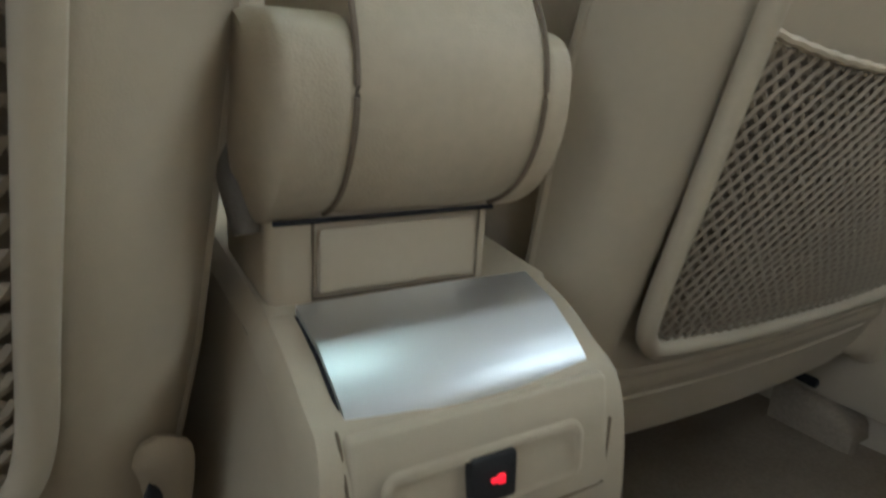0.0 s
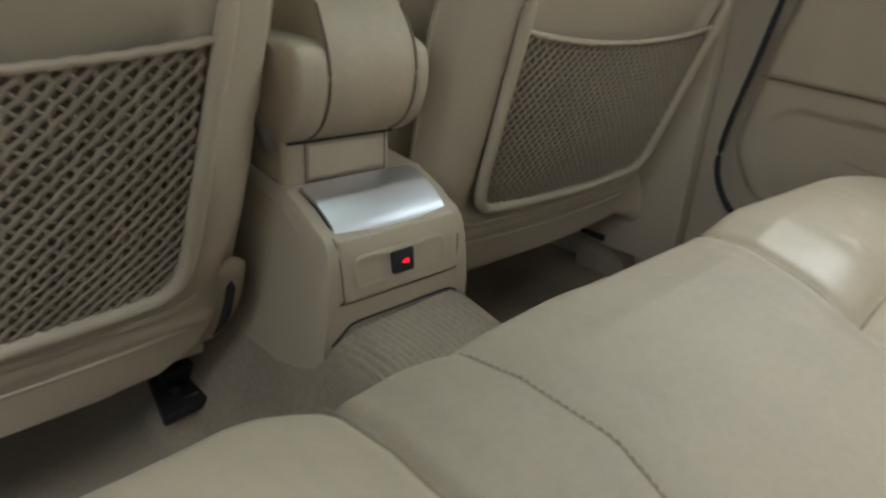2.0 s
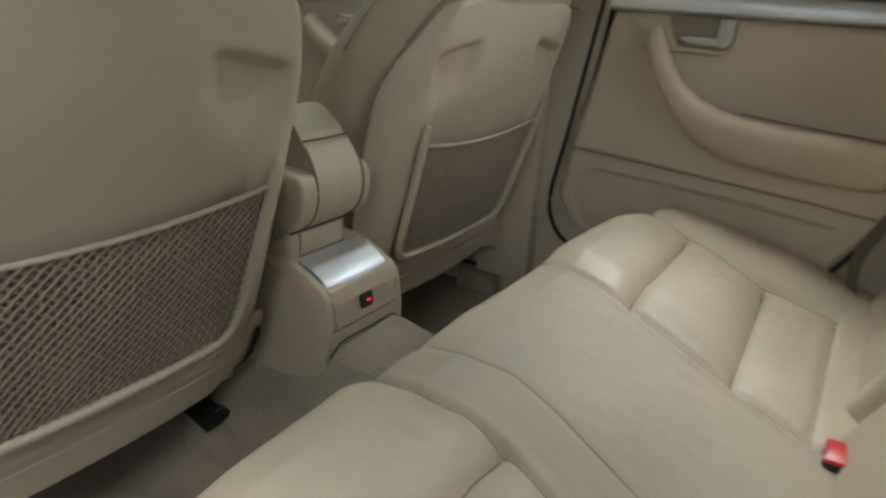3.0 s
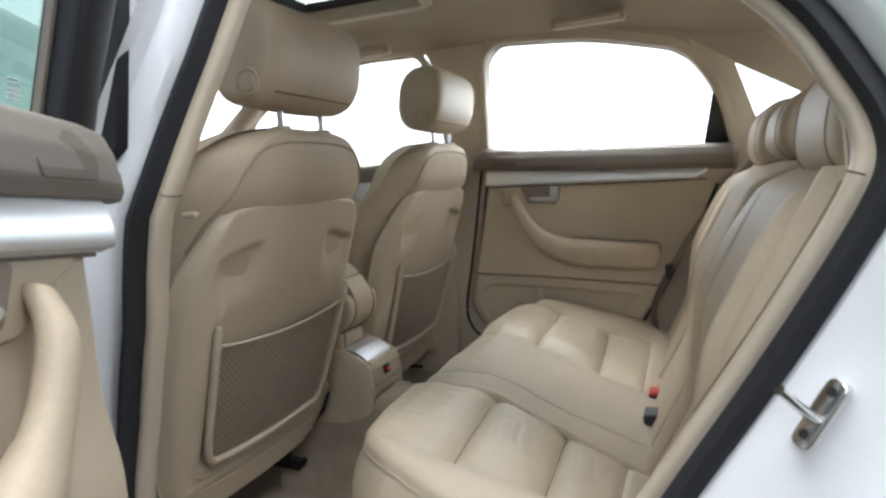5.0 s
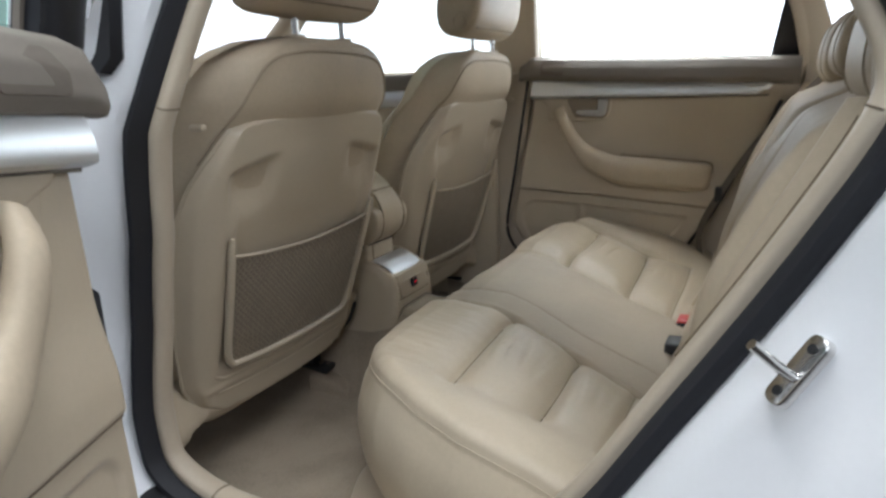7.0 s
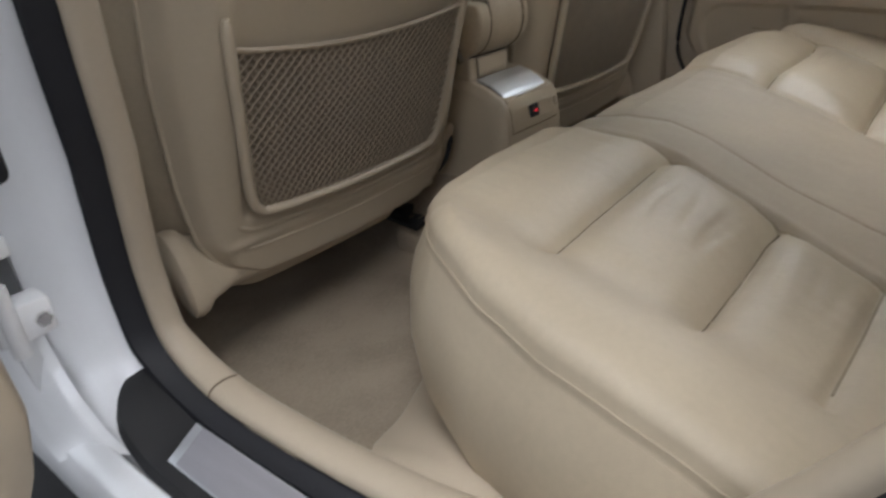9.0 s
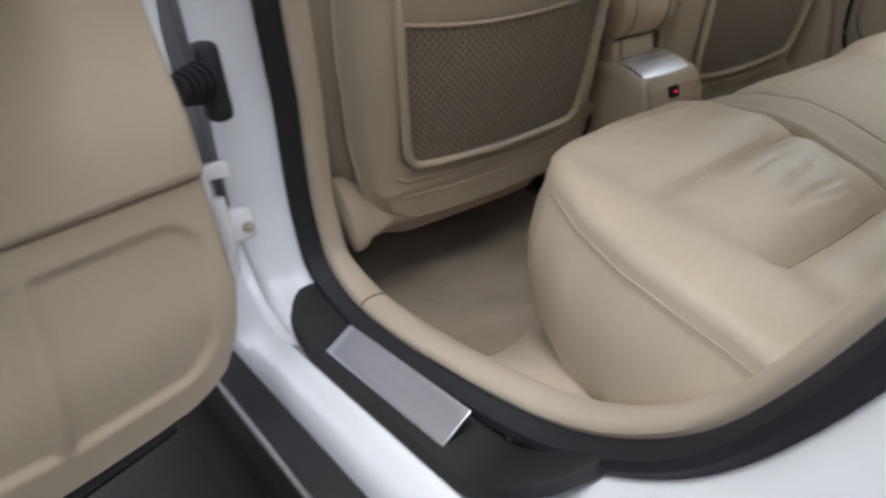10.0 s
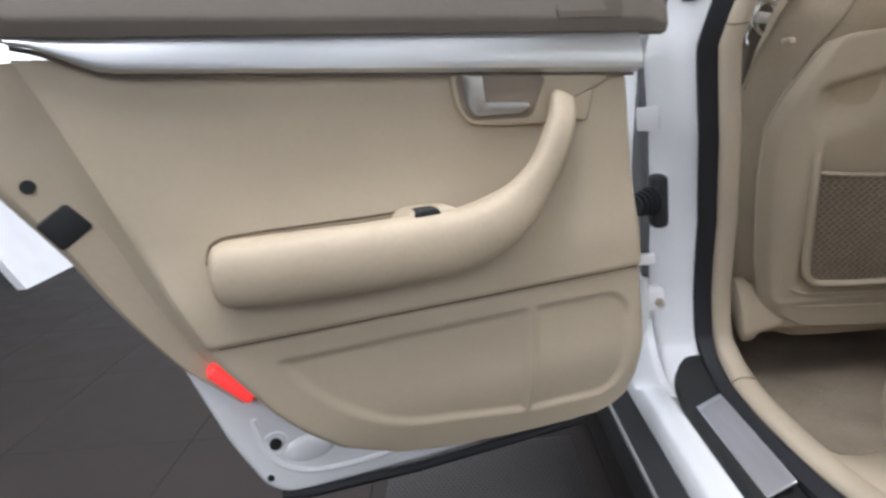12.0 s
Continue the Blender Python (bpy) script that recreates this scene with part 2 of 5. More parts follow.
# ---- ground and surroundings ----
def make_ground():
    bm = bmesh.new()
    s = 60
    bm.faces.new([bm.verts.new(p) for p in ((-s, -s, -0.006), (s, -s, -0.006), (s, s, -0.006), (-s, s, -0.006))])
    ground = tagged(part("ground", bm, JOINT), "dark grey showroom floor under the car", "floor", kind="structure")
    tile = bmesh.new()
    box(-0.2991, 0.2991, -0.2991, 0.2991, -0.012, 0.0, 0.0015, 1, bm=tile)
    me = bpy.data.meshes.new("tile")
    tile.to_mesh(me)
    tile.free()
    me.materials.append(TILE)
    for i in range(14):
        for j in range(12):
            ob = new("tile", me)
            ob.location = (-7.2 + 0.6 * i, -2.03 + 0.6 * j, 0)
            ob.parent = ground
    grate = thing("floor_grate", "grey perforated metal floor plate beside the sill", "floor plate", kind="structure")
    part("perforated_plate", box(-1.46, -0.96, 0.16, 0.52, -0.004, 0.004, 0.002), MESHTILE, grate)
    hole = bmesh.new()
    for i in range(40):
        for j in range(28):
            x, y = -1.45 + 0.0123 * i + 0.006 * (j % 2), 0.17 + 0.0123 * j
            q = [hole.verts.new((x + 0.0035 * math.cos(a), y + 0.0035 * math.sin(a), 0.0046)) for a in (0, 1.047, 2.094, 3.1416, 4.19, 5.236)]
            hole.faces.new(q)
    part("perforation", hole, RUBBER, grate, kind="stuff")
    s = thing("sign_board", "white leaning floor sign standing on the tiles", "sign")
    part("board", loft([[Vector(p) for p in ((-4.0 + dx, 2.8 - 0.1 * k, z), (-4.03 + dx, 3.5, z), (-4.09 + dx, 3.5, z), (-4.06 + dx, 2.8 - 0.1 * k, z))] for k, z, dx in ((0, 0.0, 0.0), (0.5, 0.5, -0.25), (1, 1.0, -0.5))], True, True), WHITE_CARD, s, smooth=False)
    part("rear_leg", loft([[Vector(p) for p in ((x, 2.85, z), (x, 3.45, z), (x - 0.03, 3.45, z), (x - 0.03, 2.85, z))] for x, z in ((-5.0, 0.0), (-4.56, 1.0))], True, True), BLACK, s, smooth=False)
    # daylight window front of the showroom, far beyond the car
    bm = bmesh.new()
    bm.faces.new([bm.verts.new(p) for p in ((6, -9, 0.3), (6, 12, 0.3), (6, 12, 5), (6, -9, 5))])
    tagged(part("backdrop", bm, BRIGHT), "bright white daylight beyond the far windows", "backdrop", kind="structure")
    bm = bmesh.new()
    bm.faces.new([bm.verts.new(p) for p in ((-16, 14, 0.6), (-2, 14, 0.6), (-2, 14, 4.2), (-16, 14, 4.2))])
    tagged(part("backdrop", bm, FAR_DAY), "bright glazed front of the showroom in the distance", "backdrop", kind="structure")


# ---- car body, left side with its open doorway ----
APERTURE = [(0.045, 0.50), (0.048, 0.62), (0.034, 0.78), (0.012, 0.90), (-0.015, 1.00), (-0.05, 1.10), (-0.10, 1.22), (-0.155, 1.33), (-0.23, 1.39), (-0.40, 1.40),
            (-0.60, 1.36), (-0.74, 1.28), (-0.845, 1.184), (-0.895, 1.10), (-0.917, 1.04), (-0.908, 0.99), (-0.86, 0.90), (-0.80, 0.80), (-0.73, 0.69), (-0.66, 0.58), (-0.595, 0.505),
            (-0.51, 0.45), (-0.42, 0.42), (-0.30, 0.405), (-0.17, 0.40), (-0.07, 0.405), (-0.005, 0.425), (0.032, 0.455)]
HOLE = [(p.x, p.y) for p in spline([(y, z, 0) for y, z in APERTURE], 6, True)]


def side_left(y, z, w):
    return Vector((-(0.75 - 0.36 * max(0.0, z - 1.0)) - w, y, z))


PILLAR_SHIFT = Vector((-0.008, -0.037, 0))
PILLAR_X = [(0.4, 0.0), (0.55, 0.0), (0.7, -0.004), (0.85, -0.02), (1.04, -0.046), (1.2, -0.055), (1.31, -0.06)]
PILLAR_Y = [(0.4, 0.0), (0.55, 0.0), (0.7, -0.03), (0.85, -0.06), (1.04, -0.072), (1.2, -0.062), (1.31, -0.047)]


def hole_rings(levels):
    """Rings round the doorway; each level holds (outward, depth) for the rear and roof, the front and the sill."""
    n = len(HOLE)
    normals = []
    for (ax, ay), (bx, by) in zip(inset(HOLE, 0), inset(HOLE, -1)):
        normals.append((bx - ax, by - ay))
    rings = []
    for rear, front, sill in levels:
        ring = []
        for (y, z), (ny, nz) in zip(HOLE, normals):
            f = smooth(0.2, 0.8, ny)
            b = smooth(0.45, 0.85, -nz)
            f, b = f / max(1, f + b), b / max(1, f + b)
            r = 1 - f - b
            o = rear[0] * r + front[0] * f + sill[0] * b
            w = rear[1] * r + front[1] * f + sill[1] * b
            k = smooth(1.03, 1.12, z) * f
            o, w = o + k * (min(o, 0.066) - o), w + k * (min(w, 0.085) - w)
            ring.append(side_left(y + o * ny, z + o * nz, w) + Vector((lerp(PILLAR_X, z), lerp(PILLAR_Y, z), 0)) * smooth(0.1, 0.7, ny))
        rings.append(ring)
    return rings


def make_body():
    car = thing("car_body", "white painted sedan body with an open rear doorway", "car")
    # trim round the doorway
    tl = [(-0.012, -0.06), (-0.019, -0.052), (-0.024, -0.04), (-0.0255, -0.025), (-0.0245, -0.012), (-0.021, -0.003), (-0.016, 0.002), (-0.009, 0.004), (0.001, -0.001)]
    part("doorway_trim", loft(hole_rings([((0.75 * o, 0.5 * w), (0.72 * o, 0.55 * w), (0.75 * o, 0.7 * w)) for o, w in tl])), TRIM, car, "sand plastic doorway trim")
    trim = hole_rings([((0.75 * o - 0.0005, 0.5 * w), (0.72 * o - 0.0005, 0.55 * w), (0.75 * o - 0.0005, 0.7 * w)) for o, w in tl[1:-1]])
    for near in ((-0.02, 1.034), (-0.905, 1.0), (-0.055, 0.408)):
        i = min(range(len(HOLE)), key=lambda k: math.hypot(HOLE[k][0] - near[0], HOLE[k][1] - near[1]))
        part("trim_joint", tube([r[i] for r in trim], 0.0012, 6), SEAM, car)
    # Dark rod on the trim's inner edge, painted in for the backrest's shade.
    lip = [p for p, q in zip(hole_rings([((-0.0205, -0.018), (-0.0205, -0.018), (-0.0205, -0.018))])[0], HOLE) if q[0] < -0.62 and 0.74 < q[1] < 1.0]
    part("trim_lip", tube(lip, 0.001, 6), SEAM, car, "painted shade line beside the doorway trim")
    part("door_seal", loft(hole_rings([((0.72 * o, 0.8 * w), (0.47 * o, 1.25 * w), (0.7 * o, w)) for o, w in ((-0.003, -0.006), (0.0, 0.012), (0.009, 0.023), (0.021, 0.025), (0.033, 0.02), (0.04, 0.008), (0.041, -0.01))])), RUBBER, car, "black rubber door seal")
    lv = [((0.022, 0.0), (0.022, 0.0), (0.02, 0.0)), ((0.031, 0.03), (0.034, 0.028), (0.026, 0.03)), ((0.055, 0.054), (0.062, 0.046), (0.036, 0.055)), ((0.09, 0.07), (0.08, 0.066), (0.043, 0.07)),
          ((0.11, 0.078), (0.092, 0.082), (0.048, 0.078)), ((0.125, 0.092), (0.103, 0.088), (0.056, 0.085)), ((0.15, 0.105), (0.113, 0.083), (0.067, 0.088)), ((0.17, 0.115), (0.119, 0.064), (0.07, 0.09)),
          ((0.2, 0.13), (0.127, 0.05), (0.075, 0.095)), ((0.28, 0.133), (0.15, 0.044), (0.078, 0.098)), ((0.36, 0.135), (0.2, 0.042), (0.08, 0.10)), ((0.40, 0.136), (0.33, 0.042), (0.085, 0.10)), ((0.42, 0.137), (0.34, 0.12), (0.09, 0.10))]
    part("side_panel", loft(hole_rings(lv)), PAINT, car, "white painted door jamb and sill")
    # black tread along the sill
    outer = [(-0.525, -0.74), (-0.518, -0.78), (-0.505, -0.815), (-0.47, -0.846), (-0.12, -0.846), (-0.06, -0.8445), (-0.02, -0.842), (0.0, -0.838), (0.02, -0.829), (0.035, -0.818), (0.05, -0.802), (0.057, -0.785), (0.062, -0.735)]
    def tread(u, v):
        y = -0.525 + 0.587 * v
        x = -0.73 + u * (lerp(outer, y) + 0.73)
        edge = min(abs(lerp(outer, y) - x), 0.6 * (0.062 - y))
        return Vector((x, y, 0.387 + 0.038 * smooth(-0.08, 0.055, y) + 0.06 * smooth(-0.38, -0.54, y) + 0.003 * math.sin(math.pi * u) - 0.014 * (1 - smooth(0, 0.006, edge))))
    part("sill_tread", grid(tread, 40, 90), BLACK, car, "black grained plastic sill tread")
    # white sill below the tread
    sill = [(-0.838, 0.355), (-0.845, 0.373), (-0.852, 0.3765), (-0.866, 0.366), (-0.88, 0.348), (-0.888, 0.325), (-0.89, 0.29), (-0.88, 0.24)]
    part("sill", loft([[Vector((x, y, z + 0.10 * smooth(-0.52, -0.75, y))) for x, z in [(p.x, p.y) for p in spline([(x, z, 0) for x, z in sill], 4)]] for y in [-0.78 + 0.06 * k for k in range(32)]], closed=False), PAINT, car, "white painted sill")
    # outer skins that close the body
    part("front_door_skin", thick_grid(lambda u, v: Vector((-0.895 + 0.03 * abs(2 * v - 1.1), 0.135 + 1.1 * u, 0.37 + 0.7 * v)), 6, 8, (0.02, 0, 0)), PAINT, car)
    part("far_side_skin", thick_grid(lambda u, v: Vector((0.86 - 0.05 * (2 * v - 1) ** 2, -1.75 + 3.2 * u, 0.24 + 0.86 * v)), 10, 8, (0.02, 0, 0)), PAINT, car)
    part("tail_skin", box(-0.85, 0.85, -1.78, -1.72, 0.24, 1.02, 0.02), PAINT, car)
    cover = [(0.0, 1.078), (-0.045, 1.082)] + [(-0.062 - 0.08 * q * 0.035, 1.10 + q * 0.035) for q in range(10)]
    part("pillar_cover", loft([[side_left(y + dy, z + dz, w + 0.28 * max(0, z - 1.1)) for dy, dz, w in ((0.018, 0.006, 0.108), (-0.013, -0.006, 0.106), (-0.017, -0.008, 0.09), (0.016, 0.006, 0.06))] for y, z in cover], True, True), GLOSS_BLACK, car, "gloss black window pillar cover")
    # Solid sheet; what it would reflect is painted into its grey.
    part("front_pane", thick_grid(lambda u, v: side_left(0.0 + 0.9 * u * (1 - 0.6 * v) - 0.06 * v, 1.08 + 0.34 * v, 0.055), 4, 4, (-0.004, 0, 0)), PANE_GREY, car, "front side window with its reflection painted grey")
    edge_line = [Vector((-0.865, -0.905 + 0.68 * q, 1.145 + q)) for q in (0.2, 0.12, 0.06, 0.0, -0.06, -0.1, -0.13)]
    part("roof_moulding", tube(edge_line, 0.007, 8), GLOSS_BLACK, car, "black roof moulding")
    # Grey painted for what the quarter glass would reflect.
    part("quarter_pane", loft([[p + Vector((0.0, -0.004, 0.004)), p + Vector((0.01, -0.2, 0.13))] for p in edge_line], False), PANE_GREY, car, "quarter window with its reflection painted grey")
    # fittings in the hinge gap
    g = part("wiring_gaiter", box(-0.868, -0.838, 0.02, 0.06, 0.70, 0.795, 0.011, 3), RUBBER, car, "black rubber wiring bellows")
    for k in range(5):
        part("fold", tube([(-0.868 - 0.009 * k, 0.03 - 0.008 * k, 0.75), (-0.872 - 0.009 * k, 0.027 - 0.008 * k, 0.75)], 0.026 - 0.002 * k, 14), RUBBER, g)
    arm = part("check_strap", box(-0.91, -0.86, 0.035, 0.05, 0.632, 0.652, 0.003), PAINT, car, "white painted door check strap")
    part("strap_pin", tube([(-0.9, 0.042, 0.625), (-0.9, 0.042, 0.66)], 0.006, 10), CHROME, arm)
    hg = part("door_hinge", box(-0.90, -0.845, 0.03, 0.07, 0.545, 0.585, 0.006), PAINT, car, "white painted door hinge")
    part("hinge_pin", tube([(-0.885, 0.03, 0.535), (-0.885, 0.03, 0.61)], 0.009, 10), PAINT, hg)
    part("hinge_bolt", tube([(-0.858, 0.028, 0.565), (-0.858, 0.022, 0.565)], 0.008, 6), CHROME, hg)
    tag = part("paper_tag", box(-0.89, -0.852, 0.03, 0.034, 0.872, 0.912, 0.001), WHITE_CARD, car, "white paper tag")
    for ob in (g, arm, hg, tag):
        for piece in (ob, *ob.children):
            piece.data.transform(Matrix.Translation(PILLAR_SHIFT))
    foot_z = [(-0.885, 0.345), (-0.866, 0.367), (-0.852, 0.3765), (-0.838, 0.377)]
    foot_y0 = [(-0.885, 0.09), (-0.865, 0.05), (-0.85, 0.0), (-0.838, -0.02)]
    foot_y1 = [(-0.885, 0.2), (-0.874, 0.168), (-0.862, 0.155), (-0.838, 0.14)]
    def foot(u, v):
        x = -0.838 - 0.047 * u
        y0, y1 = lerp(foot_y0, x), lerp(foot_y1, x)
        return Vector((x, y0 + (y1 - y0) * math.sin(math.pi / 2 * v), lerp(foot_z, x) - 0.002 + 0.13 * (1 - math.cos(math.pi / 2 * v))))
    part("pillar_foot", grid(foot, 16, 20), PAINT, car)
    # side skirt
    part("side_skirt", box(-0.938, -0.886, -0.75, 0.95, 0.2, 0.318, 0.012), BLACK, car, "black plastic side skirt")
    part("skirt_strip", box(-0.944, -0.936, -0.75, 0.95, 0.306, 0.314, 0.002), CHROME, car, "thin bright strip")
    # floor pan and front part of the body
    part("floor_pan", box(-0.88, 0.88, -1.7, 1.6, 0.18, 0.26, 0.01), BLACK, car)
    return car


def make_sill_plate():
    c, s = (-0.805, -0.21), 1
    bm = box(-0.021, 0.021, -0.14, 0.128, 0, 0.004, 0.0015, place=lambda x, y, z: Vector((c[0] + x, c[1] + y, 0.3905 + z + 0.55 * x + 0.006)))
    plate_ = tagged(part("sill_plate", bm, SILVER), "brushed aluminium plate set in the black sill tread", "sill plate")
    part("grooved_panel", box(-0.0195, 0.0195, -0.138, 0.112, 0.004, 0.0046, 0.0, 1, place=lambda x, y, z: Vector((c[0] + x, c[1] + y, 0.3905 + z + 0.55 * x + 0.006))), GROOVED, plate_, "finely grooved grey panel")
    return plate_


def make_striker():
    t = thing("door_striker", "bright steel door latch striker on the white jamb", "latch")
    base = Vector((-0.812, -0.857, 0.79))
    ax = Vector((0.1, -0.52, 0.85)).normalized()  # along the plate
    out = Vector((-0.55, 0.75, 0.36)).normalized()
    out = (out - ax * out.dot(ax)).normalized()
    sd = ax.cross(out)
    place = lambda u, v, w: base + ax * u + sd * v + out * w
    part("mounting_plate", plate(rounded([(-0.036, -0.0115), (0.036, -0.0115), (0.036, 0.0115), (-0.036, 0.0115)], 0.011), -0.006, 0.004, place, 0.002), CHROME, t)
    for u in (-0.023, 0.023):
        part("screw", tube([place(u, 0, 0.002), place(u, 0, 0.0055)], 0.0045, 12), BLACK, t)
    part("latch_bar", tube(spline([place(-0.006, 0.004, 0), place(-0.003, 0.002, 0.022), place(0.002, 0.0, 0.046), place(0.004, -0.001, 0.056)], 5), 0.005, 10), CHROME, t)


# ---- doors ----
D0, DU, DN = Vector((-0.925, -0.138, 0)), Vector((-0.9165, -0.40, 0)), Vector((0.40, -0.9165, 0))


def door_left(u, z, w):
    return D0 + DU * u + DN * w + Vector((0, 0, z))


def door_right(u, z, w):
    lead = lerp([(0.45, -0.06), (0.47, -0.03), (0.50, 0.004), (0.57, 0.03), (0.72, 0.008), (0.92, -0.028), (1.04, -0.047)], z) * (1 - smooth(0.0, 0.16, u))
    run = u if u < 0.3 else 0.3 + 0.88 * (u - 0.3)
    zz = z - 0.095 * u + 0.028
    rake = lerp([(0.45, 0.02), (0.562, 0.03), (0.672, 0.012), (0.763, -0.003), (0.86, -0.034), (1.0, -0.044)], zz) * smooth(0.48, 0.72, u)
    return Vector((0.685 - w, -0.06 - run + lead + rake, zz))


U_REAR = [(0.43, 0.10), (0.436, 0.20), (0.442, 0.27), (0.455, 0.37), (0.472, 0.445), (0.508, 0.522), (0.545, 0.566), (0.582, 0.602), (0.659, 0.656), (0.75, 0.697), (0.831, 0.729), (0.94, 0.776), (1.003, 0.806), (1.07, 0.83)]
U_FRONT = [(0.43, 0.08), (0.438, 0.045), (0.453, 0.021), (0.49, 0.007), (0.547, 0.0), (0.68, 0.006), (0.97, 0.018), (1.07, 0.02)]


def poly_dist(poly, x, y):
    """Signed distance to a polygon, minus inside."""
    best, inside = 9.0, False
    n = len(poly)
    for i in range(n):
        ax, ay = poly[i]
        bx, by = poly[(i + 1) % n]
        ex, ey = bx - ax, by - ay
        t = min(1, max(0, ((x - ax) * ex + (y - ay) * ey) / (ex * ex + ey * ey)))
        best = min(best, math.hypot(x - ax - t * ex, y - ay - t * ey))
        if (ay > y) != (by > y) and x < (bx - ax) * (y - ay) / (by - ay) + ax:
            inside = not inside
    return -best if inside else best


POCKET_A = rounded([(0.205, 0.648), (0.062, 0.643), (0.034, 0.615), (0.04, 0.50), (0.075, 0.468), (0.217, 0.478)], [0.004, 0.03, 0.02, 0.03, 0.03, 0.004])
POCKET_B = rounded([(0.585, 0.655), (0.218, 0.648), (0.226, 0.481), (0.44, 0.522), (0.53, 0.585)], [0.01, 0.004, 0.004, 0.08, 0.06])


def card_depth(u, z):
    """Relief of the door's inner lining."""
    w = 0.0
    seam = 0.678 + 0.02 * u
    w -= 0.004 * groove(z - seam, 0.0035)
    if z < seam:
        w += 0.004
        w -= 0.007 * smooth(0.004, -0.008, poly_dist(POCKET_A, u, z))
        w -= 0.007 * smooth(0.004, -0.008, poly_dist(POCKET_B, u, z))
        w -= 0.03 * smooth(0.56, 0.40, z)
    else:
        # the lining swells towards the armrest and dips above it
        w += 0.012 * smooth(0.83, 0.72, z) - 0.008 * groove(z - 0.88, 0.06) * smooth(0.1, 0.3, u) * smooth(0.7, 0.5, u)
    edge = min(u - lerp(U_FRONT, z), lerp(U_REAR, z) - u)
    w -= 0.014 * (1 - smooth(0, 0.018, edge)) ** 2
    return w


def make_door(name, place, label, opened):
    d = thing(name, label, "car door")
    nv, nu = 170, 120

    def card(s, v):
        z = 0.43 + v * (0.985 - 0.43)
        a, b = lerp(U_FRONT, z), lerp(U_REAR, z)
        z2 = z + 0.058 * smooth(0.7, 0.985, z) * (s * (b - a) / 0.78)
        u = a + s * (b - a)
        z2 += 0.02 * u * smooth(0.45, 0.62, z) * smooth(0.95, 0.72, z)
        return place(u, z2, card_depth(u, z2))

    part("door_lining", grid(card, nu, nv), PLASTIC, d, "beige moulded door lining with a map pocket")
    part("lining_seam", tube([place(u, 0.678 + 0.02 * u, card_depth(u, 0.679 + 0.02 * u) + 0.0006) for u in [0.008 + 0.642 * k / 40 for k in range(41)]], 0.0013, 6), SEAM, d, "dark joint across the lining")
    # armrest and pull
    path = spline([(0.145, 0.951, 0.012), (0.166, 0.914, 0.036), (0.20, 0.856, 0.042), (0.252, 0.808, 0.044), (0.326, 0.782, 0.044), (0.41, 0.779, 0.042), (0.525, 0.781, 0.036), (0.612, 0.784, 0.026), (0.646, 0.785, 0.018)], 8)
    rad = lambda t: lerp([(0, 0.016), (0.06, 0.019), (0.26, 0.023), (0.40, 0.036), (0.55, 0.043), (0.8, 0.043), (0.9, 0.041), (0.95, 0.035), (0.98, 0.026), (1, 0.01)], t)
    rings, upper = [], []
    for i, p in enumerate(path):
        a, b = path[max(i - 1, 0)], path[min(i + 1, len(path) - 1)]
        t = (b - a).normalized()
        q = Vector((-t.y, t.x, 0)).normalized()
        if q.y < 0:
            q = -q
        r = rad(i / (len(path) - 1))
        ring = []
        for k in range(20):
            an = 2 * math.pi * k / 20
            c, sn = math.cos(an), math.sin(an)
            e = 0.8
            o = q * (r * math.copysign(abs(c) ** e, c))
            ring.append(place(p.x + o.x, p.y + o.y, p.z + 0.034 * math.copysign(abs(sn) ** e, sn) * lerp([(0, 0.42), (0.3, 0.5), (0.45, 0.9), (0.8, 0.97), (1, 0.8)], i / (len(path) - 1))))
        rings.append(ring)
        if i > 0.5 * len(path):
            upper.append((p.x + 1.0 * r * q.x, p.y + 1.0 * r * q.y))
    arm = part("armrest", loft(rings, True, True), LEATHER, d, "padded beige armrest flowing into the pull")
    part("armrest_seam", tube([place(u, z, card_depth(u, z) + 0.0015) for u, z in upper], 0.0016, 6), SEAM, d)
    part("grip_socket", plate(rounded([(0.088, 0.962), (0.15, 0.975), (0.15, 0.925), (0.1, 0.905)], 0.02), -0.01, 0.006, place, 0.004), PLASTIC, d)
    if opened:
        sw = part("window_switch_panel", plate(rounded([(0.31, 0.80), (0.425, 0.80), (0.40, 0.828), (0.335, 0.826)], 0.012), 0.0, 0.05, place, 0.01), PLASTIC, arm)
        part("window_switch", plate(rounded([(0.358, 0.816), (0.396, 0.818), (0.392, 0.829), (0.363, 0.829)], 0.005), 0.03, 0.0535, place, 0.003), BLACK, sw)
    # opening lever in its surround
    bez = part("lever_surround", plate(rounded([(0.312, 0.993), (0.305, 0.945), (0.285, 0.922), (0.165, 0.912), (0.135, 0.94), (0.07, 0.962), (0.06, 0.978)], [0.01, 0.03, 0.02, 0.02, 0.02, 0.004, 0.004]), -0.01, 0.008, place, 0.004), PLASTIC, d)
    # Raised plate; its brown paints in the shade of a recess.
    part("lever_recess", plate(rounded([(0.306, 0.99), (0.300, 0.946), (0.287, 0.929), (0.195, 0.924), (0.168, 0.979)], 0.012), 0.0, 0.0095, place, 0.001), RECESS_SHADE, bez)
    lever = plate(rounded([(0.2985, 0.989), (0.270, 0.986), (0.268, 0.950), (0.275, 0.936), (0.286, 0.936), (0.2945, 0.946)], [0.002, 0.002, 0.004, 0.006, 0.008, 0.008]), 0.004, 0.019, place, 0.003, 3)
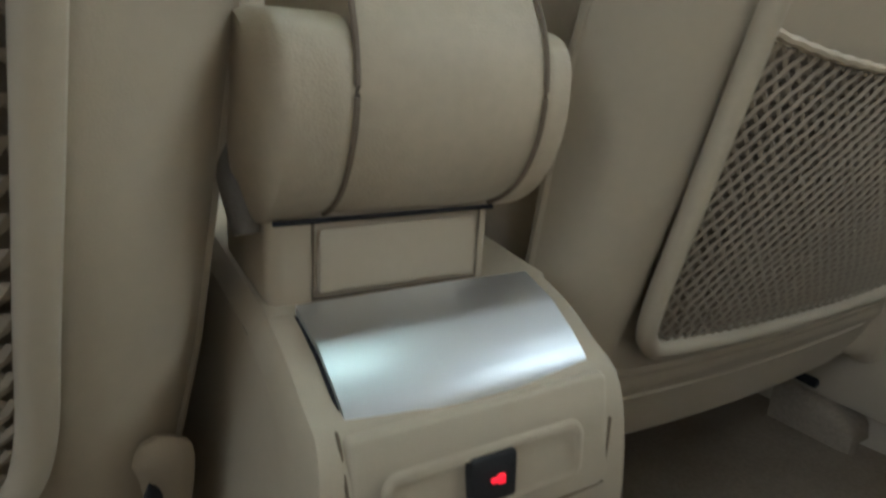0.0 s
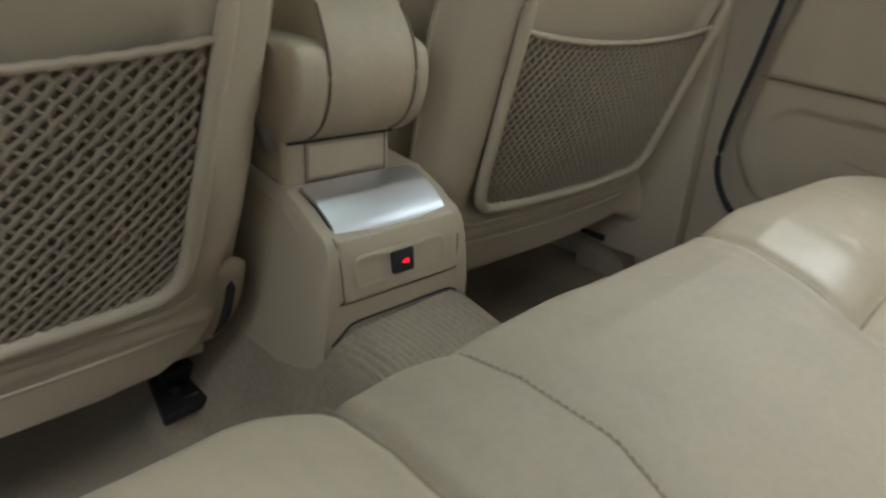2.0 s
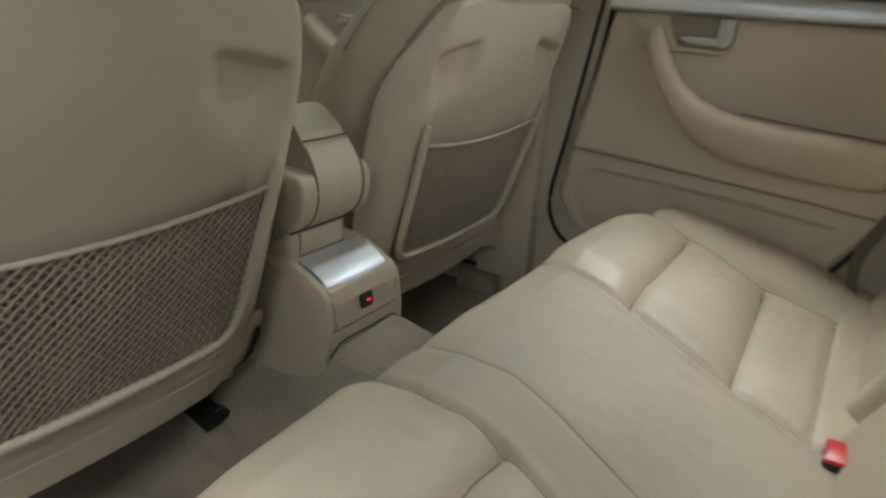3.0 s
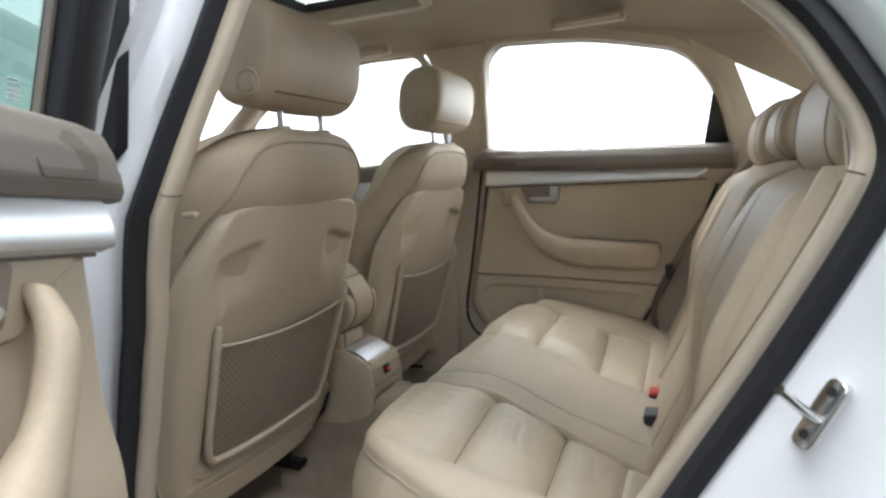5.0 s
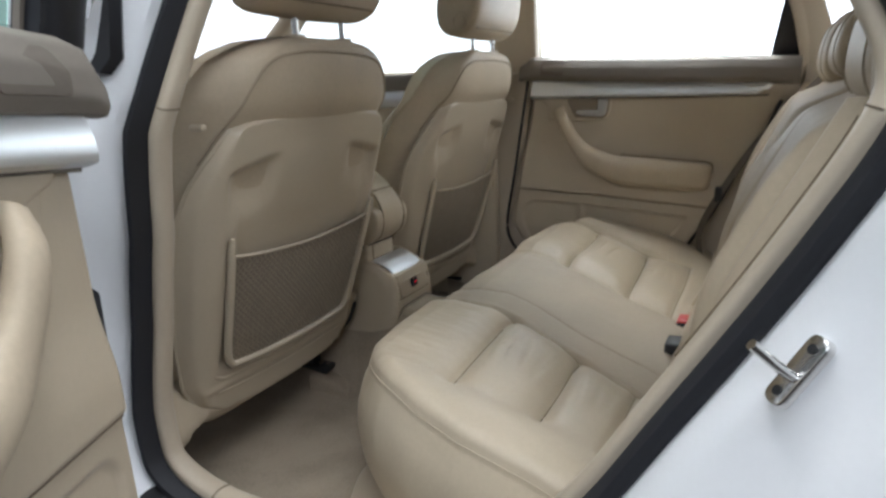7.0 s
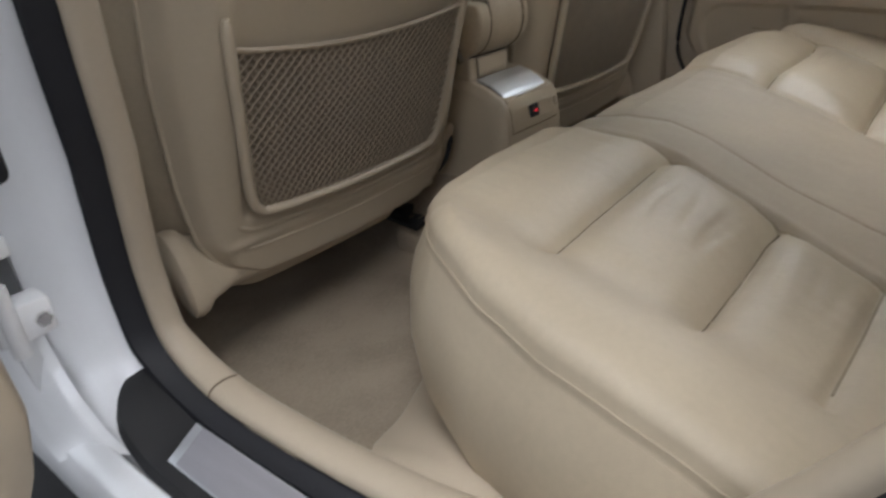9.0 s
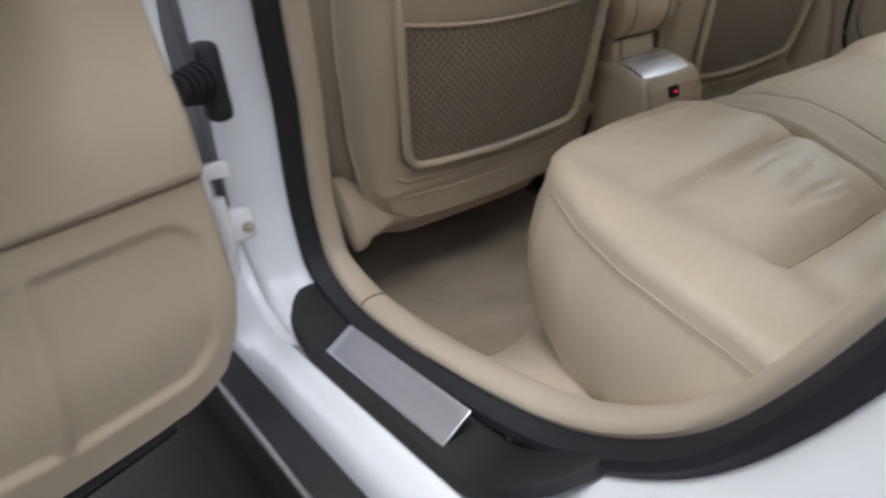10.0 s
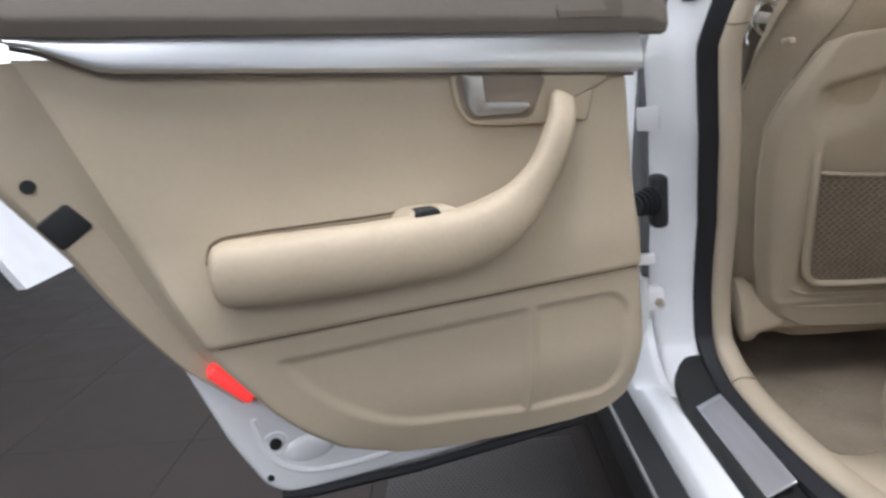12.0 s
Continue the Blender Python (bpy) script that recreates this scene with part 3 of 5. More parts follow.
    plate(rounded([(0.290, 0.952), (0.240, 0.9505), (0.203, 0.9465), (0.199, 0.9385), (0.216, 0.932), (0.286, 0.9345)], [0.003, 0.01, 0.004, 0.004, 0.006, 0.006]), 0.004, 0.0175, place, 0.003, 3, bm=lever)
    part("door_lever", lever, SATIN, bez, "satin metal opening lever")
    # bright strip
    def strip(s, v):
        u = 0.02 + (0.775 if opened else 0.735) * s
        lo = 0.972 + 0.056 * s + (0.028 * smooth(0.88, 1.0, s) if opened else 0.03 * smooth(0.96, 1.0, s))
        hi = 1.026 + 0.038 * s
        return place(u, lo + (hi - lo) * v, 0.030 - 0.009 * v + 0.004 * math.sin(math.pi * v) - 0.016 * (1 - smooth(0, 0.14, v)) ** 2)
    part("metal_strip", grid(strip, 40, 10), SILVER, d, "brushed aluminium strip")
    part("strip_edge", tube([place(0.02 + (0.775 if opened else 0.735) * s / 30, 0.970 + 0.056 * s / 30 + (0.028 * smooth(0.88, 1, s / 30) if opened else 0.0), 0.006) for s in range(31)], 0.003, 6), BROWN, d)
    # soft cap under the window
    def cap(s, v):
        u = -0.03 + 0.87 * s
        base = 1.022 + 0.038 * s
        z, w = lerp([(0, 0.0), (0.12, 0.003), (0.3, 0.015), (0.55, 0.038), (0.75, 0.056), (0.9, 0.065), (1, 0.066)], v), lerp([(0, 0.012), (0.12, 0.03), (0.3, 0.038), (0.55, 0.035), (0.75, 0.024), (0.9, 0.002), (1, -0.03)], v)
        z *= 1.32 if opened else 1.18
        k = smooth(0, 0.05, s) * 0.35 + 0.65
        return place(u, base + z * k, w * k)
    part("window_cap", grid(cap, 50, 24), BROWN, d, "dark taupe soft trim under the window")
    part("cap_grille", plate(rounded([(0.06, 1.046), (0.165, 1.049), (0.165, 1.098), (0.075, 1.094), (0.06, 1.07)], 0.008), 0.015, 0.0395, lambda u, v, w: place(u, v, w - 0.5 * max(0, v - 1.07)), 0.001), STRAP, d)
    # window frame and pane
    top = lambda u: 1.43 - 0.35 * (u - 0.3) ** 2
    lean = lambda z: -0.045 + 0.30 * max(0, z - 1.08)
    post = lambda u0, u1, z0, z1, nm, mt, k0=0.0, k1=0.0: part(nm, loft([[place(uu, z, lean(z) + ww) for uu, ww in ((u0 + k, -0.02), (u1 + k, -0.02), (u1 + k, 0.012), (u0 + k, 0.012))] for z, k in [(z0 + (z1 - z0) * i / 8, k0 + (k1 - k0) * i / 8) for i in range(9)]], True, True), mt, d, smooth=False)
    if opened:
        part("frame_post", loft([[place(-0.048 + 0.036 * math.cos(an), z, lean(z) + 0.02 * math.sin(an)) for an in [2 * math.pi * k / 16 for k in range(16)]] for z in (1.06, 1.15, 1.25, 1.35, 1.44)], True, True), GLOSS_BLACK, d, "gloss black window frame post")
        post(-0.012, 0.0, 1.08, 1.44, "pane_channel", RUBBER, 0.0, 0.03)
        part("inner_seal", loft([[place(uu + 0.03 * (z - 1.08) / 0.36, z, lean(z) + ww) for uu, ww in ((0.002, -0.012), (0.009, -0.012), (0.009, -0.004), (0.002, -0.004))] for z in (1.08, 1.2, 1.32, 1.44)], True, True), BROWN, d, smooth=False)
        post(0.70, 0.74, 1.12, 1.40, "frame_post", GLOSS_BLACK, 0.0, -0.12)
        part("frame_rail", tube([place(-0.05 + 0.64 * i / 12, 1.44 - 0.3 * (i / 12 - 0.3) ** 2, lean(1.43)) for i in range(13)], 0.02, 8), GLOSS_BLACK, d)
        part("pane", thick_grid(lambda s, v: place(0.03 + 0.03 * v + (0.69 - 0.15 * v) * s, 1.09 + 0.33 * v, lean(1.09 + 0.33 * v) - 0.002), 2, 8, (0, 0.004, 0)), GREEN_GLASS, d, "green-tinted window pane").visible_shadow = False
        for k in range(5):
            part("etched_mark", plate(rounded([(0.062 - 0.004 * (k % 2), 1.128 + 0.005 * k), (0.078, 1.128 + 0.005 * k), (0.078, 1.1302 + 0.005 * k), (0.062 - 0.004 * (k % 2), 1.1302 + 0.005 * k)], 0.001), lean(1.13) + 0.0, lean(1.13) + 0.003, place, 0.0005, 1), PANE_GREY, d)
        # shut face, sheet metal and lower edge
        part("shut_face", grid(lambda s, v: place(lerp(U_REAR, 0.60 + 0.38 * v) - 0.012 + s * (0.012 + lerp([(0.60, 0.024), (0.687, 0.05), (0.80, 0.078), (0.86, 0.105), (0.98, 0.14)], 0.60 + 0.38 * v)), 0.60 + 0.38 * v + 0.062 * smooth(0.7, 0.985, 0.60 + 0.38 * v), -0.014 - 0.012 * smooth(0.0, 0.3, s) - 0.004 * groove(s - 0.36, 0.05) - 0.03 * smooth(0.88, 1, s)), 12, 40), PLASTIC, d, "beige painted shut face")
        sheet = rounded([(0.70, 0.665), (0.655, 0.53), (0.617, 0.45), (0.585, 0.43), (0.393, 0.422), (0.05, 0.42), (0.02, 0.6), (0.02, 1.0), (0.80, 1.04), (0.80, 0.95)], [0.01, 0.02, 0.02, 0.01, 0.005, 0.02, 0.02, 0.02, 0.02, 0.02])
        part("door_sheet", plate(sheet, -0.13, -0.055, place, 0.01), PAINT, d, "white painted door sheet metal")
        part("lower_seal", tube([place(0.60, 0.434, -0.06), place(0.56, 0.426, -0.056), place(0.4, 0.416, -0.052), place(0.1, 0.41, -0.05)], 0.008, 8), RUBBER, d)
        part("latch", plate(rounded([(0.816, 0.867), (0.781, 0.889), (0.757, 0.858), (0.794, 0.834)], 0.006), -0.07, -0.0235, place, 0.003), BLACK, d, "black door latch")
        part("pressing", tube([place(p.x, p.y, -0.0575) for p in spline([(0.622, 0.56, 0), (0.613, 0.515, 0), (0.594, 0.482, 0), (0.55, 0.459, 0), (0.48, 0.452, 0), (0.40, 0.455, 0)], 6)], 0.006, 8), PAINT, d)
        part("pressing", loft([[place(0.552 + r * 0.04 * math.cos(k * math.pi / 14), 0.497 + r * 0.021 * math.sin(k * math.pi / 14), -0.056 + h) for k in range(28)] for r, h in ((1.0, 0.0), (0.88, 0.003), (0.6, 0.006), (0.2, 0.007))], True, True), PAINT, d)
        part("pressing", tube([place(0.598 + 0.016 * math.cos(k * math.pi / 12), 0.516 + 0.016 * math.sin(k * math.pi / 12), -0.0565) for k in range(24)], 0.003, 8, True), PAINT, d)
        for u, z, r in ((0.813, 0.911, 0.008), (0.598, 0.516, 0.0085), (0.612, 0.467, 0.0045)):
            part("screw", tube([place(u, z, -0.06), place(u, z, -0.0235 if z > 0.8 else -0.052)], r, 14), BLACK, d)
        part("warning_lamp", plate(rounded([(0.672, 0.654), (0.658, 0.667), (0.612, 0.615), (0.626, 0.601)], 0.012), -0.02, 0.004, lambda u, v, w: place(u, v, w - 0.012), 0.006), REFLECTOR, d, "lit red warning lamp")
        part("outer_skin", plate(rounded([(-0.02, 0.43), (-0.02, 1.05), (0.80, 1.07), (0.80, 0.93), (0.64, 0.52), (0.58, 0.47)], 0.03), -0.16, -0.128, place, 0.006), PAINT, d)
    return d


# ---- far side ----
def side_right(y, z, w=0.0):
    return Vector((0.70 - 0.33 * max(0.0, z - 1.08) + w, y, z))


WINDOW_REAR = rounded([(-0.125, 1.09), (-0.155, 1.40), (-0.20, 1.443), (-0.48, 1.424), (-0.745, 1.362), (-0.836, 1.235), (-0.873, 1.075)], [0.01, 0.05, 0.03, 0.1, 0.06, 0.1, 0.02])
WINDOW_FRONT = rounded([(0.028, 1.10), (0.035, 1.37), (0.085, 1.445), (0.34, 1.45), (0.70, 1.36), (1.0, 1.12)], [0.02, 0.05, 0.03, 0.2, 0.1, 0.02])


def make_side_wall():
    """Pillars, window surrounds and roof rail of the far side, as one sheet with two openings."""
    wall = thing("wall_right", "beige pillar trims and roof rail round the side windows", "pillar trim", kind="structure")
    for nm, o, ring in (("window_surround", WINDOW_REAR, 0.02), ("window_surround", WINDOW_FRONT, 0.02)):
        part(nm, loft([[side_right(y, z, w) for y, z in inset(o, d)] for d, w in ((-0.03, 0.0), (-0.012, -0.004), (-0.003, 0.0), (0.0, 0.012), (0.0, 0.06))]), TRIM, wall)
    def sheet(name, pts, mat, w=0.004, t=0.03):
        return part(name, plate(pts, w + t, w, side_right, 0.002, 2), mat, wall)
    sheet("pillar_trim", rounded([(0.06, 0.36), (0.06, 1.08), (-0.116, 1.08), (-0.044, 0.62), (-0.07, 0.54), (-0.125, 0.475), (-0.40, 0.44), (-0.42, 0.3), (0.06, 0.3)], [0.01, 0.001, 0.001, 0.02, 0.02, 0.03, 0.02, 0.01, 0.01]), TRIM)
    sheet("pillar_trim", rounded([(0.06, 1.081), (0.02, 1.12), (0.012, 1.37), (0.05, 1.47), (-0.16, 1.465), (-0.132, 1.40), (-0.102, 1.081)], [0.001, 0.01, 0.03, 0.01, 0.01, 0.02, 0.001]), TRIM)
    sheet("quarter_lining", [(-0.44, 0.34), (-0.50, 0.55), (-0.62, 0.75), (-0.74, 0.92), (-0.86, 1.07), (-1.2, 1.07), (-1.2, 0.34)], TRIM, 0.012)
    part("gap_seal", tube([door_right(lerp(U_REAR, z) + 0.006, z + 0.05 * smooth(0.7, 0.985, z), 0.004) for z in [0.44 + 0.025 * k for k in range(22)]], 0.005, 8), RUBBER, wall, "black door seal")
    sheet("roof_rail", [(0.95, 1.195), (0.72, 1.385), (0.35, 1.475), (0.08, 1.47), (-0.2, 1.468), (-0.49, 1.45), (-0.76, 1.385), (-0.78, 1.40), (-0.50, 1.54), (0.34, 1.555), (0.50, 1.50), (0.77, 1.372), (0.97, 1.215)], HEADLINING)
    sheet("rear_pillar_trim", [(-0.755, 1.395), (-0.85, 1.25), (-0.895, 1.06), (-0.87, 0.9), (-1.02, 0.9), (-0.985, 1.06), (-0.945, 1.15), (-0.92, 1.22), (-0.886, 1.312)], TRIM)
    sheet("rear_roof_trim", [(-0.70, 1.40), (-0.74, 1.372), (-0.886, 1.313), (-1.03, 1.232), (-1.3, 1.07), (-1.34, 1.5), (-0.7, 1.5)], HEADLINING, 0.006)
    part("corner_panel", plate([(-0.828, 1.245), (-0.838, 1.24), (-0.88, 1.08), (-0.80, 1.083)], 0.02, 0.006, side_right, 0.001), GLOSS_BLACK, wall, "black corner panel")
    part("gap_seal", tube([Vector((0.671, y, z)) for y, z in [(p.x, p.y) for p in spline([(-0.105, 1.07, 0), (-0.085, 0.95, 0), (-0.05, 0.75, 0), (-0.022, 0.60, 0), (-0.03, 0.53, 0), (-0.075, 0.48, 0), (-0.16, 0.46, 0)], 6)]], 0.0048, 8), RUBBER, wall, "black door seal")
    for o in (WINDOW_REAR, WINDOW_FRONT):
        bm = plate(o, 0.026, 0.022, side_right, 0.001, 1)
        part("pane", bm, GLASS, wall).visible_shadow = False


def make_front():
    """Windscreen pillars, fascia and front doors, as seen between the seats."""
    f = thing("fascia", "dark taupe dashboard with a beige lower half", "dashboard")
    part("fascia_top", box(-0.68, 0.68, 0.88, 1.35, 0.95, 1.12, 0.05, 4), BROWN, f)
    part("fascia_lower", box(-0.66, 0.66, 0.9, 1.3, 0.45, 0.96, 0.03, 3), PLASTIC, f)
    part("fascia_strip", box(-0.6, 0.6, 0.872, 0.89, 0.93, 0.955, 0.004), SILVER, f)
    for x in (-0.55, -0.30, -0.18, 0.12, 0.55):
        ring = part("air_vent", tube([(x + 0.038 * math.cos(k * math.pi / 12), 0.872, 1.035 + 0.038 * math.sin(k * math.pi / 12)) for k in range(24)], 0.005, 8, True, up=(0, 1, 0)), CHROME, f, "round air vent with a bright ring")
        part("vent_core", tube([(x, 0.868, 1.035), (x, 0.9, 1.035)], 0.034, 18), BLACK, ring)
    w = thing("steering_wheel", "dark leather steering wheel", "steering wheel")
    tilt = lambda an, r: Vector((-0.375 + r * math.cos(an), 0.72 + 0.35 * r * math.sin(an), 0.95 + 0.93 * r * math.sin(an)))
    part("rim", tube([tilt(k * math.pi / 16, 0.185) for k in range(32)], 0.015, 10, True, up=(0, 1, 0)), BROWN, w)
    part("hub", tube([(-0.375, 0.71, 0.95), (-0.375, 0.76, 0.945)], 0.07, 20), BROWN, w)
    for an in (0, math.pi, 1.5 * math.pi):
        part("spoke", tube([tilt(an, 0.05), tilt(an, 0.18)], 0.014, 8), BROWN, w)
    for s in (-1, 1):
        w = thing("windscreen_pillar", "beige trimmed windscreen pillar", "pillar trim", "windscreen pillars", "structure")
        part("pillar", tube(spline([(s * 0.56, 0.42, 1.50), (s * 0.62, 0.75, 1.34), (s * 0.68, 1.15, 1.06), (s * 0.7, 1.3, 0.95)], 6), 0.035, 10), TRIM, w)
    for s in (-1, 1):
        c = thing("front_door", "beige front door lining with a dark top and bright strip", "car door", "front doors")
        part("door_lining", box(s * 0.69 - 0.02, s * 0.69 + 0.02, 0.02 if s > 0 else 0.3, 0.95, 0.35, 1.0, 0.01), PLASTIC, c)
        part("window_cap", box(s * 0.69 - 0.035, s * 0.69 + 0.03, 0.02 if s > 0 else 0.25, 0.95, 1.04, 1.10, 0.015), BROWN, c)
        part("metal_strip", box(s * 0.69 - 0.028, s * 0.69 + 0.028, 0.02 if s > 0 else 0.25, 0.95, 0.985, 1.038, 0.006), SILVER, c)
        part("armrest", tube(spline([(s * 0.655, 0.2, 0.80), (s * 0.645, 0.4, 0.80), (s * 0.65, 0.6, 0.86), (s * 0.665, 0.72, 0.93)], 6), 0.035, 10), LEATHER, c)
        part("door_lever", box(s * 0.665 - 0.012, s * 0.665 + 0.012, 0.52, 0.62, 0.93, 0.96, 0.006), CHROME, c)


# ---- roof ----
def make_ceiling():
    def lining(x, y):
        return 1.545 - 0.06 * abs(x / 0.6) ** 2.6 - 0.045 * smooth(0.46, 0.62, abs(x)) - 0.09 * max(0, -0.45 - y) ** 1.3 * 1.6 - 0.3 * max(0, y - 0.35) ** 1.6
    X0, X1, Y0, Y1 = -0.33, 0.33, -0.06, 0.33
    bm = bmesh.new()
    nx, ny = 60, 80
    xs = [-0.6 + 1.2 * i / nx for i in range(nx + 1)]
    ys = [-1.22 + 2.0 * j / ny for j in range(ny + 1)]
    V = [[bm.verts.new((x, y, lining(x, y))) for x in xs] for y in ys]
    for j in range(ny):
        for i in range(nx):
            cx, cy = (xs[i] + xs[i + 1]) / 2, (ys[j] + ys[j + 1]) / 2
            if not (X0 < cx < X1 and Y0 < cy < Y1):
                bm.faces.new((V[j][i], V[j][i + 1], V[j + 1][i + 1], V[j + 1][i]))
    tagged(part("ceiling", bm, HEADLINING, kind="structure"), "beige cloth roof lining with a sunroof opening", "roof lining")
    bm = bmesh.new()
    V = [[bm.verts.new((x * 1.02, y, lining(x, y) + 0.03)) for x in xs] for y in ys]
    for j in range(ny):
        for i in range(nx):
            cx, cy = (xs[i] + xs[i + 1]) / 2, (ys[j] + ys[j + 1]) / 2
            if not (X0 < cx < X1 and Y0 < cy < Y1):
                bm.faces.new((V[j][i], V[j][i + 1], V[j + 1][i + 1], V[j + 1][i]))
    tagged(part("roof", bm, PAINT, kind="structure"), "white painted roof panel above the lining", "roof")
    s = thing("sunroof", "dark tinted sunroof pane in a black frame", "sunroof")
    o = rounded([(X0, Y0), (X1, Y0), (X1, Y1), (X0, Y1)], 0.03)
    up = lambda x, y, z: Vector((x, y, z))
    part("opening_trim", loft([[Vector((x, y, lining(x, y) + h)) for x, y in inset(o, d)] for d, h in ((-0.035, -0.002), (-0.03, -0.008), (-0.005, -0.008), (0.0, 0.0), (0.002, 0.03))]), TRIM, s)
    part("black_frame", loft([[Vector((x, y, 1.56 + h)) for x, y in inset(o, d)] for d, h in ((-0.01, -0.02), (0.0, 0.0), (0.022, 0.004), (0.026, 0.02))]), BLACK, s)
    part("pane", plate(inset(o, 0.014), 1.592, 1.585, up, 0.001, 1), SUN_GLASS, s)
    for y0, y1, sx in ((-0.60, -0.39, 1), (0.13, 0.24, 1), (-0.60, -0.39, -1)):
        h = thing("grab_handle", "beige fold-up grab handle on the roof rail", "grab handle", "grab handles")
        x = 0.50
        pl = lambda u, v, w: Vector((sx * (x - 0.25 * (v - 1.46) - w), u, v))
        part("recess", plate(rounded([(y0, 1.445), (y1, 1.445), (y1, 1.475), (y0, 1.475)], 0.012), -0.02, 0.004, pl, 0.003), TRIM, h)
        part("grip", tube(spline([pl(y0 + 0.02, 1.46, 0), pl(y0 + 0.03, 1.458, 0.012), pl((y0 + y1) / 2, 1.456, 0.014), pl(y1 - 0.03, 1.458, 0.012), pl(y1 - 0.02, 1.46, 0)], 5), 0.006, 8), PLASTIC, h)


def make_rear_end():
    r = thing("rear_shelf", "beige parcel shelf behind the rear backrest", "parcel shelf")
    part("shelf", box(-0.66, 0.66, -1.6, -0.92, 0.94, 0.98, 0.01), TRIM, r)
    w = thing("rear_window", "rear window with beige pillar trims", "window", kind="structure")
    part("pane", thick_grid(lambda u, v: Vector(((u - 0.5) * (1.16 - 0.2 * v), -1.66 + 0.46 * v, 1.0 + 0.385 * v)), 8, 6, (0, -0.004, 0.002)), GLASS, w).visible_shadow = False
    for s in (-1, 1):
        part("pillar_trim", thick_grid(lambda u, v: Vector((s * (0.50 + 0.08 * (1 - v) + (0.14 - 0.03 * v) * u), -1.66 + 0.46 * v + 0.25 * u, 1.0 + 0.385 * v)), 6, 6, (s * 0.01, 0, 0.02)), TRIM, w)
    # near side rear pillar lining
    part("pillar_trim", thick_grid(lambda u, v: Vector((-(0.70 - 0.36 * max(0, 0.9 + 0.5 * v - 1.0)), -0.90 - 0.45 * u + 0.12 * max(0, v - 0.3) * (1 - u), 0.9 + 0.5 * v)), 8, 10, (-0.012, 0, 0)), TRIM, w)


# ---- floor ----
def make_floor():
    def fl(u, v):
        x, y = -0.70 + 1.40 * u, -0.75 + 2.0 * v
        z = 0.30
        t = abs(x)
        z += lerp([(-0.75, 0.12), (-0.2, 0.18), (-0.03, 0.211), (0.05, 0.185), (0.3, 0.185)], y) * lerp([(0, 1), (0.06, 1), (0.08, 0.955), (0.095, 0.885), (0.115, 0.70), (0.14, 0.40), (0.17, 0.17), (0.20, 0.06), (0.24, 0)], t)
        z += 0.05 * smooth(0.05, -0.35, y) * smooth(0.2, 0.3, t)
        z += 0.004 * noise.noise((x * 9, y * 9, 0))
        return Vector((x, y, z))
    tagged(part("floor", grid(fl, 120, 130), CARPET, kind="structure"), "taupe carpet over the floor and centre tunnel", "carpet")
    rib = lambda u, v: fl((0.70 - 0.085 + 0.17 * u) / 1.40, (0.75 - 0.20 + 0.172 * v) / 2.0) + Vector((0, 0, 0.0035 + 0.0011 * math.sin(2 * math.pi * (u * 22 + 0.6 * math.sin(7 * v)))))
    tagged(part("tunnel_mat", grid(rib, 132, 24), CARPET, kind="structure"), "ribbed carpet stretched over the tunnel", "carpet")
    for s in (-1, 1):
        t = thing("sill_lining", "beige plastic lining along the inner sill", "trim", "sill linings", "structure")
        def ln(u, v):
            y = -0.66 + (0.60 if s < 0 else 1.5) * v
            inn = lerp([(-0.66, 0.62), (-0.40, 0.61), (-0.34, 0.63), (-0.30, 0.665), (-0.26, 0.688), (-0.1, 0.698), (0.9, 0.702)], y)
            x, z = lerp([(0, inn), (0.12, inn + 0.004), (0.35, inn + 0.012), (0.6, inn + 0.03), (1, 0.752)], u), lerp([(0, 0.29), (0.12, 0.33), (0.35, 0.378), (0.6, 0.396), (1, 0.402)], u)
            return Vector((s * max(x, inn), y, z + 0.5 * max(0, -0.36 - y) ** 1.3))
        part("lining", grid(ln, 16, 40), TRIM, t)


def make_heel_boards():
    """Sloping boards between the carpet and the bench, at the foot of each door."""
    low = [(0.735, -0.30, 0.405), (0.695, -0.265, 0.397), (0.66, -0.236, 0.372), (0.60, -0.212, 0.355), (0.50, -0.17, 0.345), (0.38, -0.155, 0.335), (0.24, -0.15, 0.33)]
    high = [(0.745, -0.46, 0.42), (0.70, -0.46, 0.425), (0.655, -0.44, 0.43), (0.60, -0.40, 0.44), (0.50, -0.33, 0.445), (0.38, -0.30, 0.445), (0.24, -0.29, 0.44)]
    A, B = spline(low, 6), spline(high, 6)
    for s in (-1, 1):
        h = thing("heel_board", "beige plastic heel board under the bench front", "trim", "heel boards", "structure")
        part("board", loft([[Vector((s * (a.x + (b.x - a.x) * t), a.y + (b.y - a.y) * t, a.z + (b.z - a.z) * t + 0.012 * math.sin(math.pi * t))) for t in [k / 8 for k in range(9)]] for a, b in zip(A, B)], closed=False), TRIM, h)


# ---- front seats ----
def back_y(z):
    return 0.07 - 0.31 * (z - 0.556)


